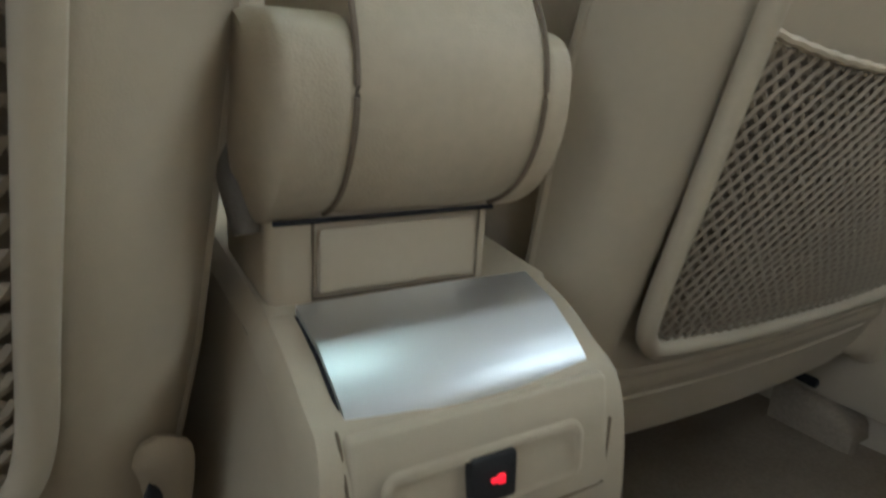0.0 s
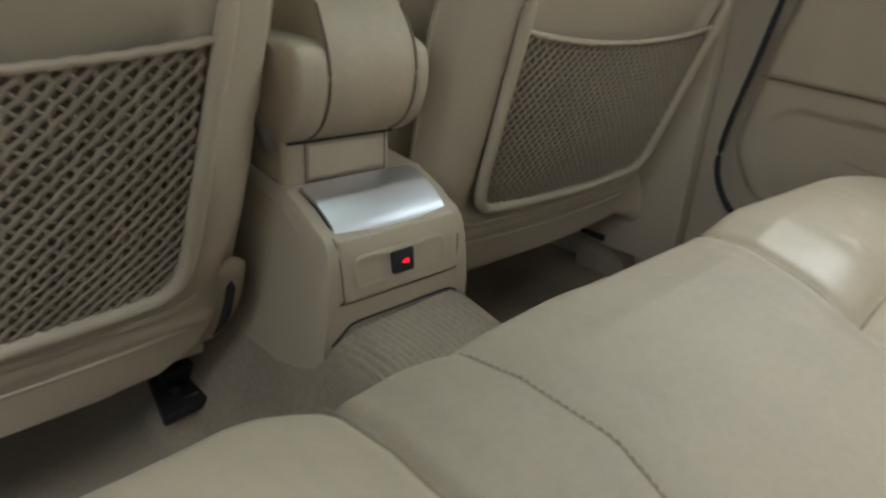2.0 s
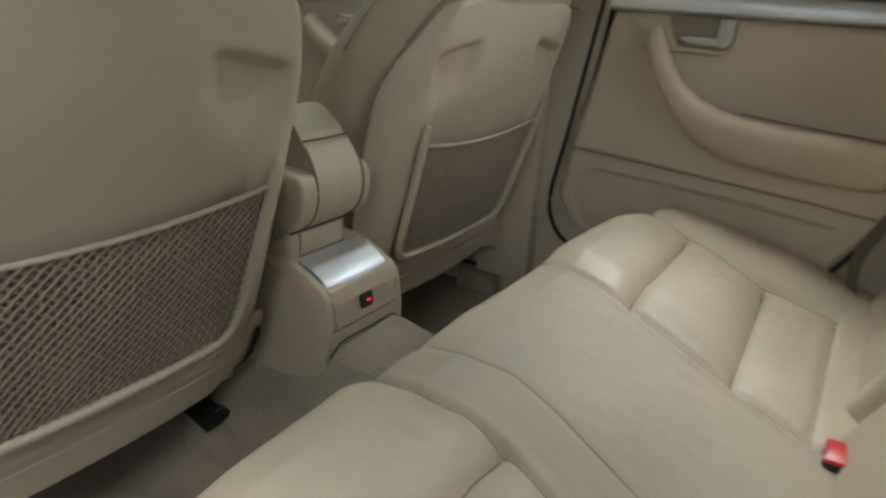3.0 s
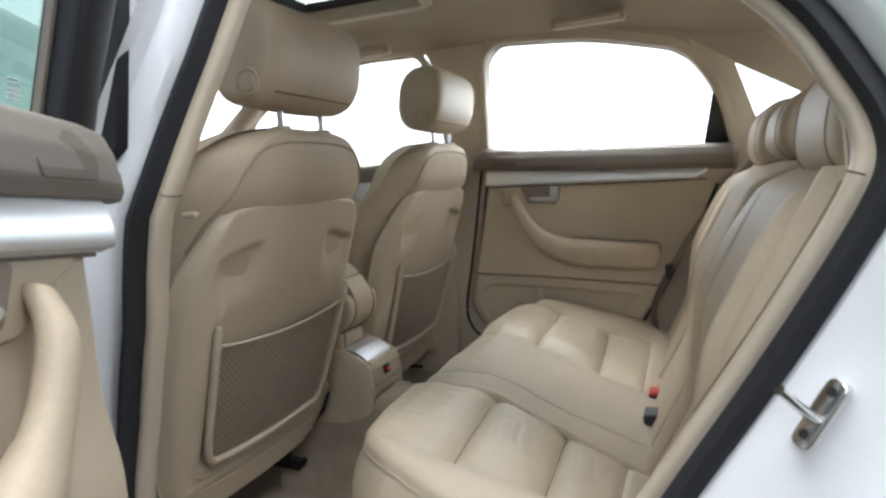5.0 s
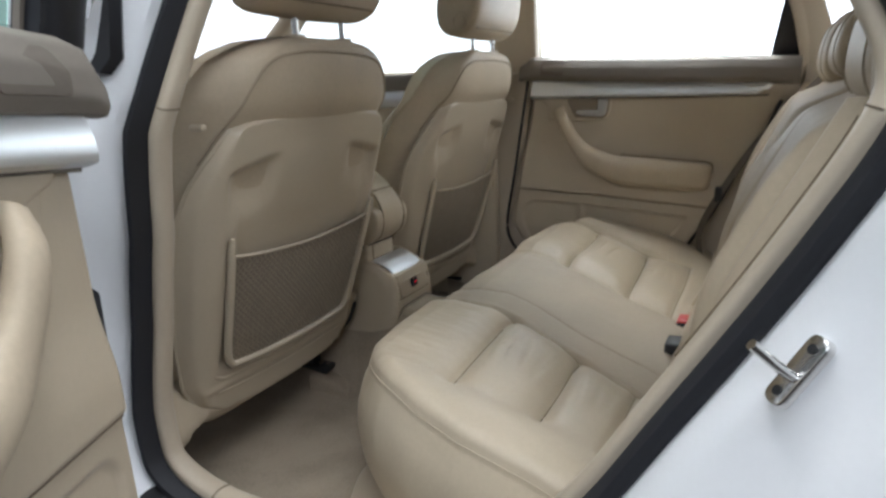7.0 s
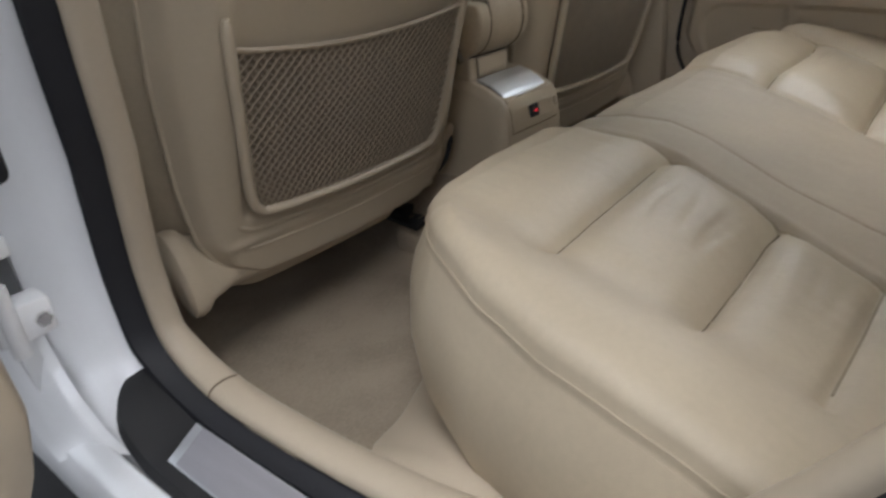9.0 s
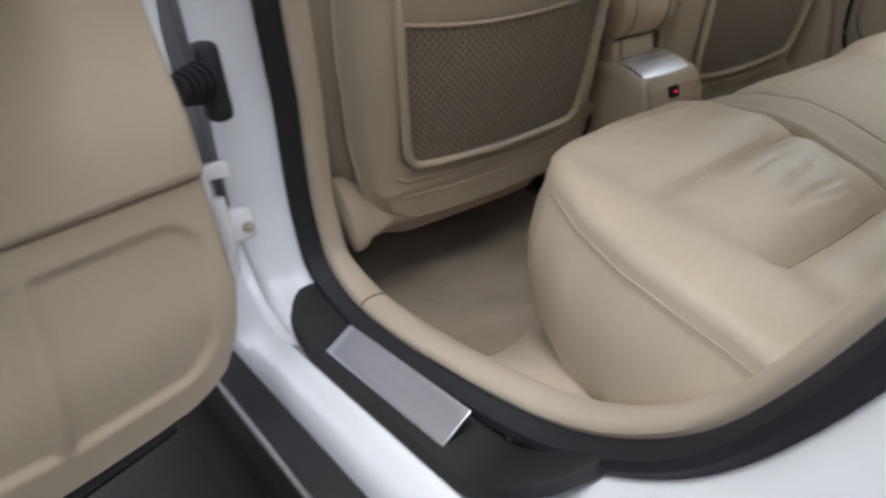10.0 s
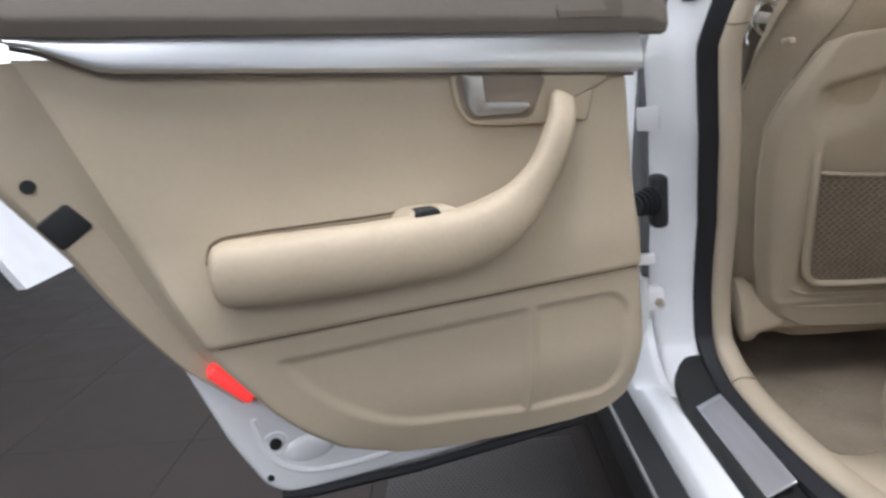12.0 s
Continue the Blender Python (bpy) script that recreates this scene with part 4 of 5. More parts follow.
def make_front_seat(cx):
    seat = thing("front_seat", "beige leather front seat with a hard back shell and net pocket", "car seat", "front seats")
    # padded back
    rings = []
    hw_line = [(0.40, 0.22), (0.46, 0.255), (0.6, 0.285), (0.8, 0.298), (0.92, 0.302), (1.0, 0.295), (1.04, 0.288), (1.07, 0.275), (1.095, 0.252), (1.115, 0.212), (1.13, 0.165), (1.137, 0.11)]
    yr_line = [(0.40, 0.03), (0.5, 0.0), (0.95, 0.0), (1.06, 0.002), (1.10, 0.006), (1.125, 0.012), (1.137, 0.03)]
    dp_line = [(0.40, 0.12), (0.5, 0.17), (0.9, 0.165), (1.06, 0.14), (1.10, 0.12), (1.125, 0.09), (1.137, 0.04)]
    for z in [0.40, 0.42, 0.46, 0.55, 0.65, 0.75, 0.85, 0.92, 0.97, 1.0, 1.02, 1.04, 1.055, 1.07, 1.083, 1.095, 1.105, 1.115, 1.123, 1.13, 1.134, 1.137]:
        hw, dp = lerp(hw_line, z), lerp(dp_line, z)
        yr = back_y(z) + 0.016 - 0.02 * smooth(0.97, 1.03, z) + lerp(yr_line, z)
        ring = []
        for k in range(64):
            an = 2 * math.pi * k / 64
            c, s = math.cos(an), math.sin(an)
            x = hw * math.copysign(abs(c) ** 0.55, c)
            y = yr + dp / 2 + dp / 2 * math.copysign(abs(s) ** 0.6, s)
            if s > 0:
                x *= 1 - 0.24 * smooth(0.84, 1.02, z) * s
                y += 0.045 * smooth(0.55, 0.95, abs(x) / hw) * lerp([(0.4, 0), (0.6, 1), (0.9, 1), (1.05, 0)], z)
            else:
                y += 0.055 * smooth(0.68, 1.0, abs(x) / hw)
            ring.append((cx + x, y, z))
        rings.append(ring)
    part("backrest", loft(rings, True, True), LEATHER, seat, "beige leather padded back")
    # hard shell with two shallow scoops
    def half(z):
        return lerp([(0.455, 0.19), (0.475, 0.23), (0.52, 0.255), (0.6, 0.27), (0.75, 0.284), (0.85, 0.286), (0.90, 0.273), (0.93, 0.259), (0.95, 0.248), (0.965, 0.24), (0.98, 0.23), (0.99, 0.217), (0.995, 0.2), (0.998, 0.165)], z)
    def shell(u, v):
        z = 0.455 + v * (0.998 - 0.455)
        h = half(z)
        x = h * (2 * u - 1)
        y = back_y(z) + 0.004
        e = min(h - abs(x), (0.998 - z) * 1.0 + 0.012 * (1 - (x / 0.26) ** 2), (z - 0.44))
        y += 0.016 * (1 - smooth(0, 0.02, e)) ** 2 + 0.05 * smooth(0.215, 0.32, abs(x)) - 0.004 * groove(z - 0.505, 0.006) * smooth(0.25, 0.22, abs(x))
        dz = z - 0.945 + 0.16 * max(0, abs(x) - 0.06)
        y += 0.018 * smooth(0.006, -0.010, dz) * smooth(-0.10, -0.015, dz) * smooth(0.095, 0.145, abs(x)) * smooth(0.235, 0.205, abs(x))
        y += 0.012 * smooth(0.93, 0.73, z) * smooth(0.53, 0.56, z) * smooth(0.205, 0.19, abs(x))
        z2 = z + 0.012 * (1 - (x / 0.26) ** 2) * smooth(0.9, 0.998, z) - 0.016 * (1 - (x / 0.24) ** 2) * smooth(0.52, 0.455, z)
        return Vector((cx + x, y, z2))
    part("back_shell", grid(shell, 90, 120), SHELL, seat, "smooth beige plastic back shell")
    part("shell_edge", tube([shell(u, v) + Vector((0, 0.002, 0)) for u, v in [(0, k / 40) for k in range(41)] + [(k / 40, 1) for k in range(1, 41)] + [(1, 1 - k / 40) for k in range(1, 41)]], 0.0035, 6), SHELL, seat)
    # rim of the pocket
    rim = [(cx + x, back_y(z) - 0.006, z) for x, z in [(p.x, p.y) for p in spline([(-0.218, 0.807, 0), (-0.212, 0.74, 0), (-0.203, 0.65, 0), (-0.196, 0.585, 0), (-0.183, 0.556, 0), (-0.15, 0.545, 0), (0, 0.538, 0), (0.15, 0.545, 0), (0.183, 0.556, 0), (0.196, 0.585, 0), (0.203, 0.65, 0), (0.212, 0.74, 0), (0.218, 0.807, 0)], 5)]]
    part("pocket_rim", tube(rim, lambda t: 0.0078 * min(1, 0.55 + 18 * min(t, 1 - t)), 10, up=(0, 1, 0)), SHELL, seat, "raised beige rim of the pocket")
    # ledges pressed into the shell round and below the pocket
    for ledge in ([(-0.243, 0.70), (-0.236, 0.62), (-0.226, 0.56), (-0.20, 0.528), (-0.15, 0.518), (0.0, 0.512), (0.15, 0.518), (0.20, 0.528), (0.226, 0.56), (0.236, 0.62), (0.243, 0.70)], [(-0.225, 0.50), (-0.15, 0.49), (0.0, 0.484), (0.15, 0.49), (0.225, 0.50)]):
        part("shell_ledge", tube([(cx + p.x, back_y(p.y) + 0.0055 + 0.05 * smooth(0.195, 0.31, abs(p.x)), p.y) for p in spline([(x, z, 0) for x, z in ledge], 5)], lambda t: 0.0048 * min(1, 0.2 + 6 * min(t, 1 - t)), 8, up=(0, 1, 0)), SHELL, seat)
    # elastic net of crossing cords
    bm = bmesh.new()
    def net_pt(a, b):
        # a: -1..1 across, b: 0..1 up
        top = 0.772 - 0.018 * (1 - a * a)
        z = 0.547 + b * (top - 0.547)
        x = a * lerp([(0.547, 0.178), (0.6, 0.196), (0.78, 0.212)], z)
        return Vector((cx + x, back_y(z) - 0.004 - 0.006 * (1 - a * a) * math.sin(math.pi * min(1, b * 0.9 + 0.1)), z))
    cells, rows = 30, 34
    for fam in (1, -1):
        for k in range(-cells, 2 * cells):
            line = []
            for j in range(rows + 1):
                q = (k + fam * j * 0.5 * cells / rows * 1.1) / cells
                if 0 <= q <= 1:
                    zig = 0.0022 * (1 if j % 2 else -1)
                    line.append((2 * q - 1, j / rows, zig))
            if len(line) < 2:
                continue
            wd = 0.0035 if fam > 0 else 0.0029
            pts = [net_pt(a, b) + Vector((zg * 0.5, -0.0006 * fam, 0)) for a, b, zg in line]
            vs = []
            for p in pts:
                vs.append((bm.verts.new(p + Vector((-wd, 0, 0))), bm.verts.new(p + Vector((0, -0.0012, 0))), bm.verts.new(p + Vector((wd, 0, 0)))))
            for a, b in zip(vs, vs[1:]):
                bm.faces.new((a[0], a[1], b[1], b[0]))
                bm.faces.new((a[1], a[2], b[2], b[1]))
    # Dark brown sheet just behind the cords, filling the net's gaps.
    part("pocket_lining", grid(lambda u, v: (lambda p: Vector((p.x, back_y(p.z) + 0.0015, p.z)))(net_pt(-1 + 2 * u, 0.995 * v)), 10, 10), POCKET, seat, "dark brown sheet behind the net")
    part("net", bm, NET, seat, "brown elastic net", kind="stuff")
    part("net_band", tube([net_pt(-1 + k / 20, 1.0) + Vector((0, -0.002, 0.001 * (k % 2))) for k in range(41)], 0.0032, 8), STITCH, seat, "gathered elastic band")
    # lower apron, hinge covers and seat base
    out = 1 if cx > 0 else -1
    part("apron", tube([(cx + out * x, 0.128 + 0.05 * smooth(0.1, 0.3, x) * 0.4, 0.458) for x in [0.275 - 0.025 * k for k in range(21)]], lambda t: 0.032 - 0.016 * smooth(0.0, 0.8, t), 14, flat=0.8), SHELL, seat, "rolled lower edge of the back")
    part("cushion", box(cx - 0.255, cx + 0.255, 0.16, 0.62, 0.40, 0.56, 0.05, 4), LEATHER, seat)
    part("hinge_cover", loft([[(cx + out * (x + 0.012), 0.135 + 0.5 * r * math.cos(an) + 0.02 * math.sin(an), 0.482 + r * math.sin(an)) for an in [2 * math.pi * k / 24 for k in range(24)]] for x, r in ((0.17, 0.024), (0.2, 0.034), (0.225, 0.042), (0.245, 0.047), (0.255, 0.058), (0.268, 0.062), (0.278, 0.06), (0.283, 0.045), (0.284, 0.01))], True, True), PLASTIC, seat, "plastic hinge cover")
    if cx < 0:
        flap = spline([(-0.134, 0.074, 0.565), (-0.129, 0.081, 0.552), (-0.1265, 0.09, 0.535), (-0.128, 0.105, 0.50), (-0.138, 0.128, 0.465), (-0.158, 0.142, 0.447)], 6)
        part("side_flap", tube(flap, lambda t: 0.015 * min(1, 0.25 + 4 * min(t, 1 - t)), 12, flat=0.45, up=(0, 1, 0.4)), LEATHER, seat, "leather flap beside the hinge")
        part("flap_gap", tube([p + Vector((-0.008, -0.016, -0.004)) for p in flap[7:-8]], lambda t: 0.0045 * min(1, 0.2 + 3 * min(t, 1 - t)), 8), RUBBER, seat, "dark gap beside the flap")
    # seam round the top of the padded back
    def rear_face(x, z):
        hw, dp = lerp(hw_line, z), lerp(dp_line, z)
        q = min(1.0, abs(x) / hw)
        sn = math.sqrt(max(0.0, 1 - q ** (2 / 0.55)))
        return Vector((cx + x, back_y(z) + 0.016 - 0.02 * smooth(0.97, 1.03, z) + lerp(yr_line, z) + dp / 2 * (1 - sn ** 0.6) + 0.055 * smooth(0.68, 1.0, q) - 0.001, z))
    side = [(0.252, 0.935), (0.24, 0.965), (0.226, 1.0), (0.213, 1.03), (0.198, 1.06), (0.177, 1.085), (0.15, 1.1), (0.11, 1.108), (0.05, 1.112)]
    line = [(-x, z) for x, z in side] + [(x, z) for x, z in reversed(side)]
    part("seam", tube([rear_face(p.x, p.y) for p in spline([(x, z, 0) for x, z in line], 5)], 0.0022, 6), FINE_SEAM, seat)
    part("belt_guide", box(cx + (-0.293 if cx < 0 else 0.28), cx + (-0.28 if cx < 0 else 0.293), -0.052, -0.026, 0.992, 1.002, 0.003), SHELL, seat, "small plastic belt guide")
    # head restraint
    rest = part("head_restraint", head_rest(cx - 0.018, -0.075, 1.256, 0.158, 0.067, 0.088), LEATHER, seat, "rounded leather head restraint")
    for s in (-1, 1):
        part("side_button", tube([(cx - 0.018 + s * 0.154, -0.084, 1.206), (cx - 0.018 + s * 0.163, -0.084, 1.206)], lambda t: 0.016 if t < 0.5 else 0.0145, 20), LEATHER, rest)
        part("button_ring", tube([(cx - 0.018 + s * 0.157, -0.084 + 0.0205 * math.cos(k * math.pi / 14), 1.206 + 0.0205 * math.sin(k * math.pi / 14)) for k in range(28)], 0.0032, 8, True, up=(1, 0, 0)), LEATHER, rest)
    part("seam", tube([(cx - 0.018 + x, -0.0672 - 0.0512 * (1 - 0.05 * (x / 0.158) ** 2), 1.19) for x in [-0.128 + 0.256 * k / 20 for k in range(21)]], 0.0016, 6), SEAM, rest)
    for s in (-1, 1):
        part("post", tube([(cx + s * 0.07, -0.07, 1.115), (cx + s * 0.07, -0.07, 1.19)], 0.0058, 12), CHROME, seat, "chromed post")
        part("post_collar", tube([(cx + s * 0.07, -0.07, 1.125), (cx + s * 0.07, -0.07, 1.141)], lambda t: 0.02 if t < 0.6 else 0.017, 18), PLASTIC, seat)
    return seat


def head_rest(cx, cy, cz, hw, hd, hh):
    """A rounded roll with flat round ends."""
    rings = []
    prof = [(-1 + 2 * k / 16) * 0.84 for k in range(17)]
    ends = [(0.89, 0.985), (0.93, 0.96), (0.965, 0.91), (0.99, 0.84), (1.0, 0.76), (0.995, 0.5), (0.99, 0.2)]
    line = [(-a, f) for a, f in reversed(ends)] + [(a, 1.0) for a in prof] + ends
    for a, f in line:
        f *= 1 - 0.05 * min(1, abs(a)) ** 2
        ring = []
        for j in range(36):
            an = 2 * math.pi * j / 36
            c, s = math.cos(an), math.sin(an)
            y = hd * math.copysign(abs(c) ** 0.82, c) * f
            z = hh * math.copysign(abs(s) ** 0.78, s) * f
            y -= 0.012 * (z / hh)
            ring.append((cx + a * hw, cy + y, cz + z))
        rings.append(ring)
    return loft(rings, True, True)


def make_seat_rail(x, y):
    r = thing("seat_rail", "black steel seat rail end on the carpet", "seat rail", "seat rails")
    bm = box(-0.036, 0.036, 0.0, 0.16, 0.362, 0.374, 0.004, place=lambda u, v, w: Vector((x + u * (1 + 0.6 * v) + 0.2 * v, y + v + 0.16 * u, w)))
    part("bracket", bm, BLACK, r)
    part("stop_plate", box(x - 0.012, x + 0.036, y + 0.05, y + 0.075, 0.372, 0.39, 0.003), BLACK, r)
    part("bolt", tube([(x - 0.008, y + 0.03, 0.372), (x - 0.008, y + 0.03, 0.380)], 0.0068, 12), CHROME, r)
    part("spring_clip", box(x - 0.004, x + 0.012, y + 0.014, y + 0.018, 0.373, 0.3765, 0.001), CHROME, r)
    part("rail_cover", loft([[Vector((x + 0.004 + wx * math.copysign(abs(math.cos(t)) ** 0.35, math.cos(t)), yy + 0.1 * wx * math.cos(t), 0.30 + hz * abs(math.sin(t)) ** 0.4)) for t in [math.pi * k / 14 for k in range(15)]] for yy, wx, hz in ((y - 0.062, 0.034, 0.012), (y - 0.058, 0.04, 0.03), (y - 0.05, 0.042, 0.040), (y - 0.02, 0.043, 0.050), (y + 0.05, 0.044, 0.063))], False), CARPET, r, "carpet-coloured rail cover")


# ---- centre console with its armrest ----
def make_console():
    c = thing("centre_console", "beige centre console with an aluminium ashtray lid and power socket", "console")
    prof = [(-0.012, 0.40), (-0.02, 0.48), (-0.024, 0.53), (-0.021, 0.575), (-0.012, 0.597), (0.004, 0.606), (0.025, 0.618), (0.05, 0.627), (0.075, 0.632), (0.3, 0.65), (0.7, 0.62)]
    line = [(p.x, p.y) for p in spline([(y, z, 0) for y, z in prof], 4)]
    half = lambda z: 0.083 + 0.085 * max(0, 0.60 - z)
    rings = []
    for y, z in line:
        hw = half(z)
        ring = []
        for k in range(25):
            q = -1 + 2 * k / 24
            x = hw * math.copysign(min(1, abs(q) * 1.18), q)
            edge = max(0, abs(q) - 0.8) / 0.2
            ring.append((x + math.copysign(0.006 * edge, q) if edge else x, y + 0.012 * edge**2, z - 0.012 * edge**2))
        rings.append(ring)
    bm = loft(rings, closed=False)
    back = [(0.388, -0.012), (0.468, -0.02), (0.518, -0.024), (0.563, -0.021), (0.585, -0.012), (0.594, 0.004)]
    roof = [(y + 0.012, z - 0.012) for y, z in line if z > 0.60]
    for s in (-1, 1):
        def side(u, v):
            zv = 0.388 + v * 0.206
            y = lerp(back, zv) + 0.0 + u * (0.70 - lerp(back, zv))
            full = 0.388 + v * (lerp(roof, y) - 0.388)
            z = zv + (full - zv) * smooth(0, 0.03, u)
            return Vector((s * (half(z) + 0.0005 + 0.0055 * smooth(0.0, 0.03, u)), y, z))
        grid(side, 40, 20, bm)
    bmesh.ops.remove_doubles(bm, verts=bm.verts[:], dist=0.0006)
    part("body", bm, PLASTIC, c, "beige plastic console body")
    # raised side flanks of the rear face
    ya = lambda z: lerp([(0.48, -0.0205), (0.53, -0.0245), (0.575, -0.0215), (0.597, -0.0125), (0.612, 0.003)], z)
    face = lambda u, v, w: Vector((u, ya(v) - w, v))
    part("rear_panel", plate(rounded([(-0.071, 0.540), (0.071, 0.540), (0.0725, 0.598), (-0.0725, 0.598)], [0.008, 0.008, 0.004, 0.004], 4), -0.004, 0.0035, face, 0.002), PLASTIC, c)
    inner = rounded([(-0.057, 0.5525), (0.05, 0.5525), (0.049, 0.579), (-0.057, 0.579)], 0.006)
    part("socket_recess", loft([[face(u, v, w) for u, v in inset(inner, d)] for d, w in ((-0.003, 0.0034), (-0.0015, 0.0040), (0.0, 0.0037), (0.002, 0.0034))]), PLASTIC, c)
    so = part("power_socket", plate(rounded([(-0.016, 0.555), (0.009, 0.555), (0.009, 0.578), (-0.016, 0.578)], 0.002), 0.0, 0.006, face, 0.001), BLACK, c, "black power socket")
    part("socket_light", plate([(-0.0055, 0.565), (-0.0025, 0.5648), (-0.0015, 0.5638), (0.002, 0.5638), (0.002, 0.5682), (-0.0015, 0.5682), (-0.0025, 0.567), (-0.0055, 0.5668)], 0.005, 0.0066, face, 0.0003, 1), LED, so, "lit red symbol")
    under = spline([(-0.0945, -0.012, 0.489), (-0.083, -0.0215, 0.4975), (-0.07, -0.0235, 0.509), (-0.057, -0.0245, 0.516), (0.0, -0.0245, 0.5165), (0.05, -0.0245, 0.5165), (0.066, -0.0235, 0.5145), (0.079, -0.021, 0.507), (0.0895, -0.012, 0.498)], 5)
    part("floor_gap", tube(under, 0.0011, 6), RUBBER, c, "dark gap above the carpet")
    gap = [(-0.0735, 0.600), (-0.0725, 0.56), (-0.0705, 0.5425), (-0.066, 0.538), (0.06, 0.538), (0.068, 0.5415), (0.072, 0.553), (0.0735, 0.575)]
    part("panel_gap", tube([face(p.x, p.y, 0.0003) for p in spline([(u, v, 0) for u, v in gap], 5)], 0.0008, 6), SEAM, c, "fine joint round the rear panel")
    # aluminium lid
    lid = lambda u, v: Vector(((2 * u - 1) * (0.068 + 0.001 * v), lerp([(0, -0.008), (0.1, -0.004), (0.3, 0.008), (0.6, 0.026), (1, 0.052)], v) - 0.002 * math.sin(math.pi * u), 0.003 + lerp([(0, 0.595), (0.1, 0.601), (0.3, 0.610), (0.6, 0.621), (1, 0.629)], v) + 0.0015 * math.sin(math.pi * u)))
    lid_ob = part("ashtray_lid", thick_grid(lid, 24, 16, (0, -0.001, -0.004)), SILVER, c, "brushed aluminium ashtray lid")
    part("lid_gap", tube([lid(u, v) + Vector((0, -0.0015, -0.0055)) for u, v in [(0, 1 - k / 16) for k in range(17)] + [(k / 16, 0) for k in range(1, 17)] + [(1, k / 16) for k in range(1, 17)]], 0.0015, 6), RUBBER, lid_ob, "dark shadow gap")
    # base of the armrest
    part("armrest_base", box(-0.08, 0.046, 0.058, 0.14, 0.62, 0.70, 0.008, 3), PLASTIC, c)
    part("base_cover", box(-0.056, 0.034, 0.0545, 0.062, 0.634, 0.668, 0.003), PLASTIC, c)
    part("side_lever", tube(spline([(-0.086, 0.07, 0.664), (-0.087, 0.08, 0.69), (-0.086, 0.10, 0.718), (-0.084, 0.14, 0.745)], 5), lambda t: 0.006 + 0.006 * min(1, 2 * t), 12), BROWN, c, "dark release lever")
    part("base_gap", tube([(-0.078, 0.0562, 0.6715), (-0.03, 0.0552, 0.6718), (0.02, 0.0552, 0.6718), (0.0445, 0.0562, 0.6715)], 0.0014, 6), RUBBER, c, "dark gap under the armrest")
    part("base_gap", tube([(0.0365, 0.0568, 0.6715), (0.0365, 0.0568, 0.632), (-0.0585, 0.0568, 0.632), (-0.0585, 0.0568, 0.6715)], 0.0009, 6), SEAM, c)
    # padded armrest, folded up
    a = part("armrest", bmesh.new(), LEATHER, c, "padded armrest folded up")
    prof2 = [(0.06, 0.672), (0.035, 0.69), (0.022, 0.722), (0.026, 0.76), (0.05, 0.80), (0.085, 0.835), (0.11, 0.845), (0.135, 0.83), (0.15, 0.78), (0.145, 0.72), (0.12, 0.68), (0.09, 0.668)]
    ln = [(p.x, p.y) for p in spline([(y, z, 0) for y, z in prof2], 8, True)]
    cy, cz = 0.09, 0.75
    def pad(x0, x1, e0, e1, low=True):
        rings = []
        for k in range(17):
            t = k / 16
            x = x0 + (x1 - x0) * t
            f = 1 - e0 * (1 - smooth(0, 0.3, t)) ** 2 - e1 * (1 - smooth(0, 0.3, 1 - t)) ** 2
            ring = []
            for y, z in ln:
                y, z = cy + (y - cy) * f, cz + (z - cz) * f
                if low:
                    z = z if z < 0.73 else 0.73 + 0.036 * math.tanh((z - 0.73) / 0.036)
                else:
                    y += 0.0035 * groove(z - 0.803, 0.004) * (y < 0.1)
                ring.append((x * (1 - (0 if low else 0.12 * smooth(0.76, 0.84, z))), y, z))
            rings.append(ring)
        return loft(rings, True, True)
    part("centre_panel", pad(-0.052, 0.046, 0.025, 0.025, False), LEATHER, a)
    part("side_panel", pad(-0.092, -0.053, 0.30, 0.02), LEATHER, a)
    part("side_panel", pad(0.047, 0.066, 0.02, 0.30), LEATHER, a)
    for x in (-0.0525, 0.0465):
        part("seam", tube([(x * (1 - 0.12 * smooth(0.76, 0.84, z)), cy + (y - cy) * 0.982, cz + (z - cz) * 0.982) for y, z in sorted(ln, key=lambda q: q[1]) if y < 0.09 and z < 0.80], 0.0016, 6), SEAM, a)
    part("seam", tube([(x, 0.0535 - 0.002 * math.cos(30 * x), 0.803) for x in [-0.048 + 0.0905 * k / 12 for k in range(13)]], 0.0014, 6), SEAM, a)


# ---- rear bench ----
def front_line(x):
    a = abs(x)
    return lerp([(0, -0.215), (0.2, -0.222), (0.42, -0.236), (0.5, -0.247), (0.54, -0.268), (0.58, -0.305), (0.60, -0.33), (0.66, -0.42)], a)


def mid_seam(y):
    return lerp([(-0.66, -0.19), (-0.47, -0.142), (-0.33, -0.104), (-0.2, -0.11)], y)


def panel_edge(x, y):
    """Half width of the middle panel, which leans a little to one side."""
    if x < 0:
        return lerp([(-0.66, 0.31), (-0.52, 0.258), (-0.39, 0.218), (-0.33, 0.206), (-0.24, 0.208), (-0.17, 0.21)], y)
    return lerp([(-0.66, 0.12), (-0.52, 0.15), (-0.38, 0.185), (-0.2, 0.235), (-0.17, 0.24)], y)


def bolster_edge(y):
    return lerp([(-0.64, 0.505), (-0.5, 0.487), (-0.36, 0.53), (-0.27, 0.572), (-0.2, 0.6)], y)


def groove_y(x, k):
    """The two cross grooves of a seat panel."""
    if x < 0:
        return (-0.3735 - 0.047 * (abs(x) - 0.2)) if k == 0 else (-0.52 - 0.043 * (abs(x) - 0.24))
    return (-0.366 - 0.01 * (x - 0.2)) if k == 0 else (-0.527 + 0.03 * (x - 0.2))


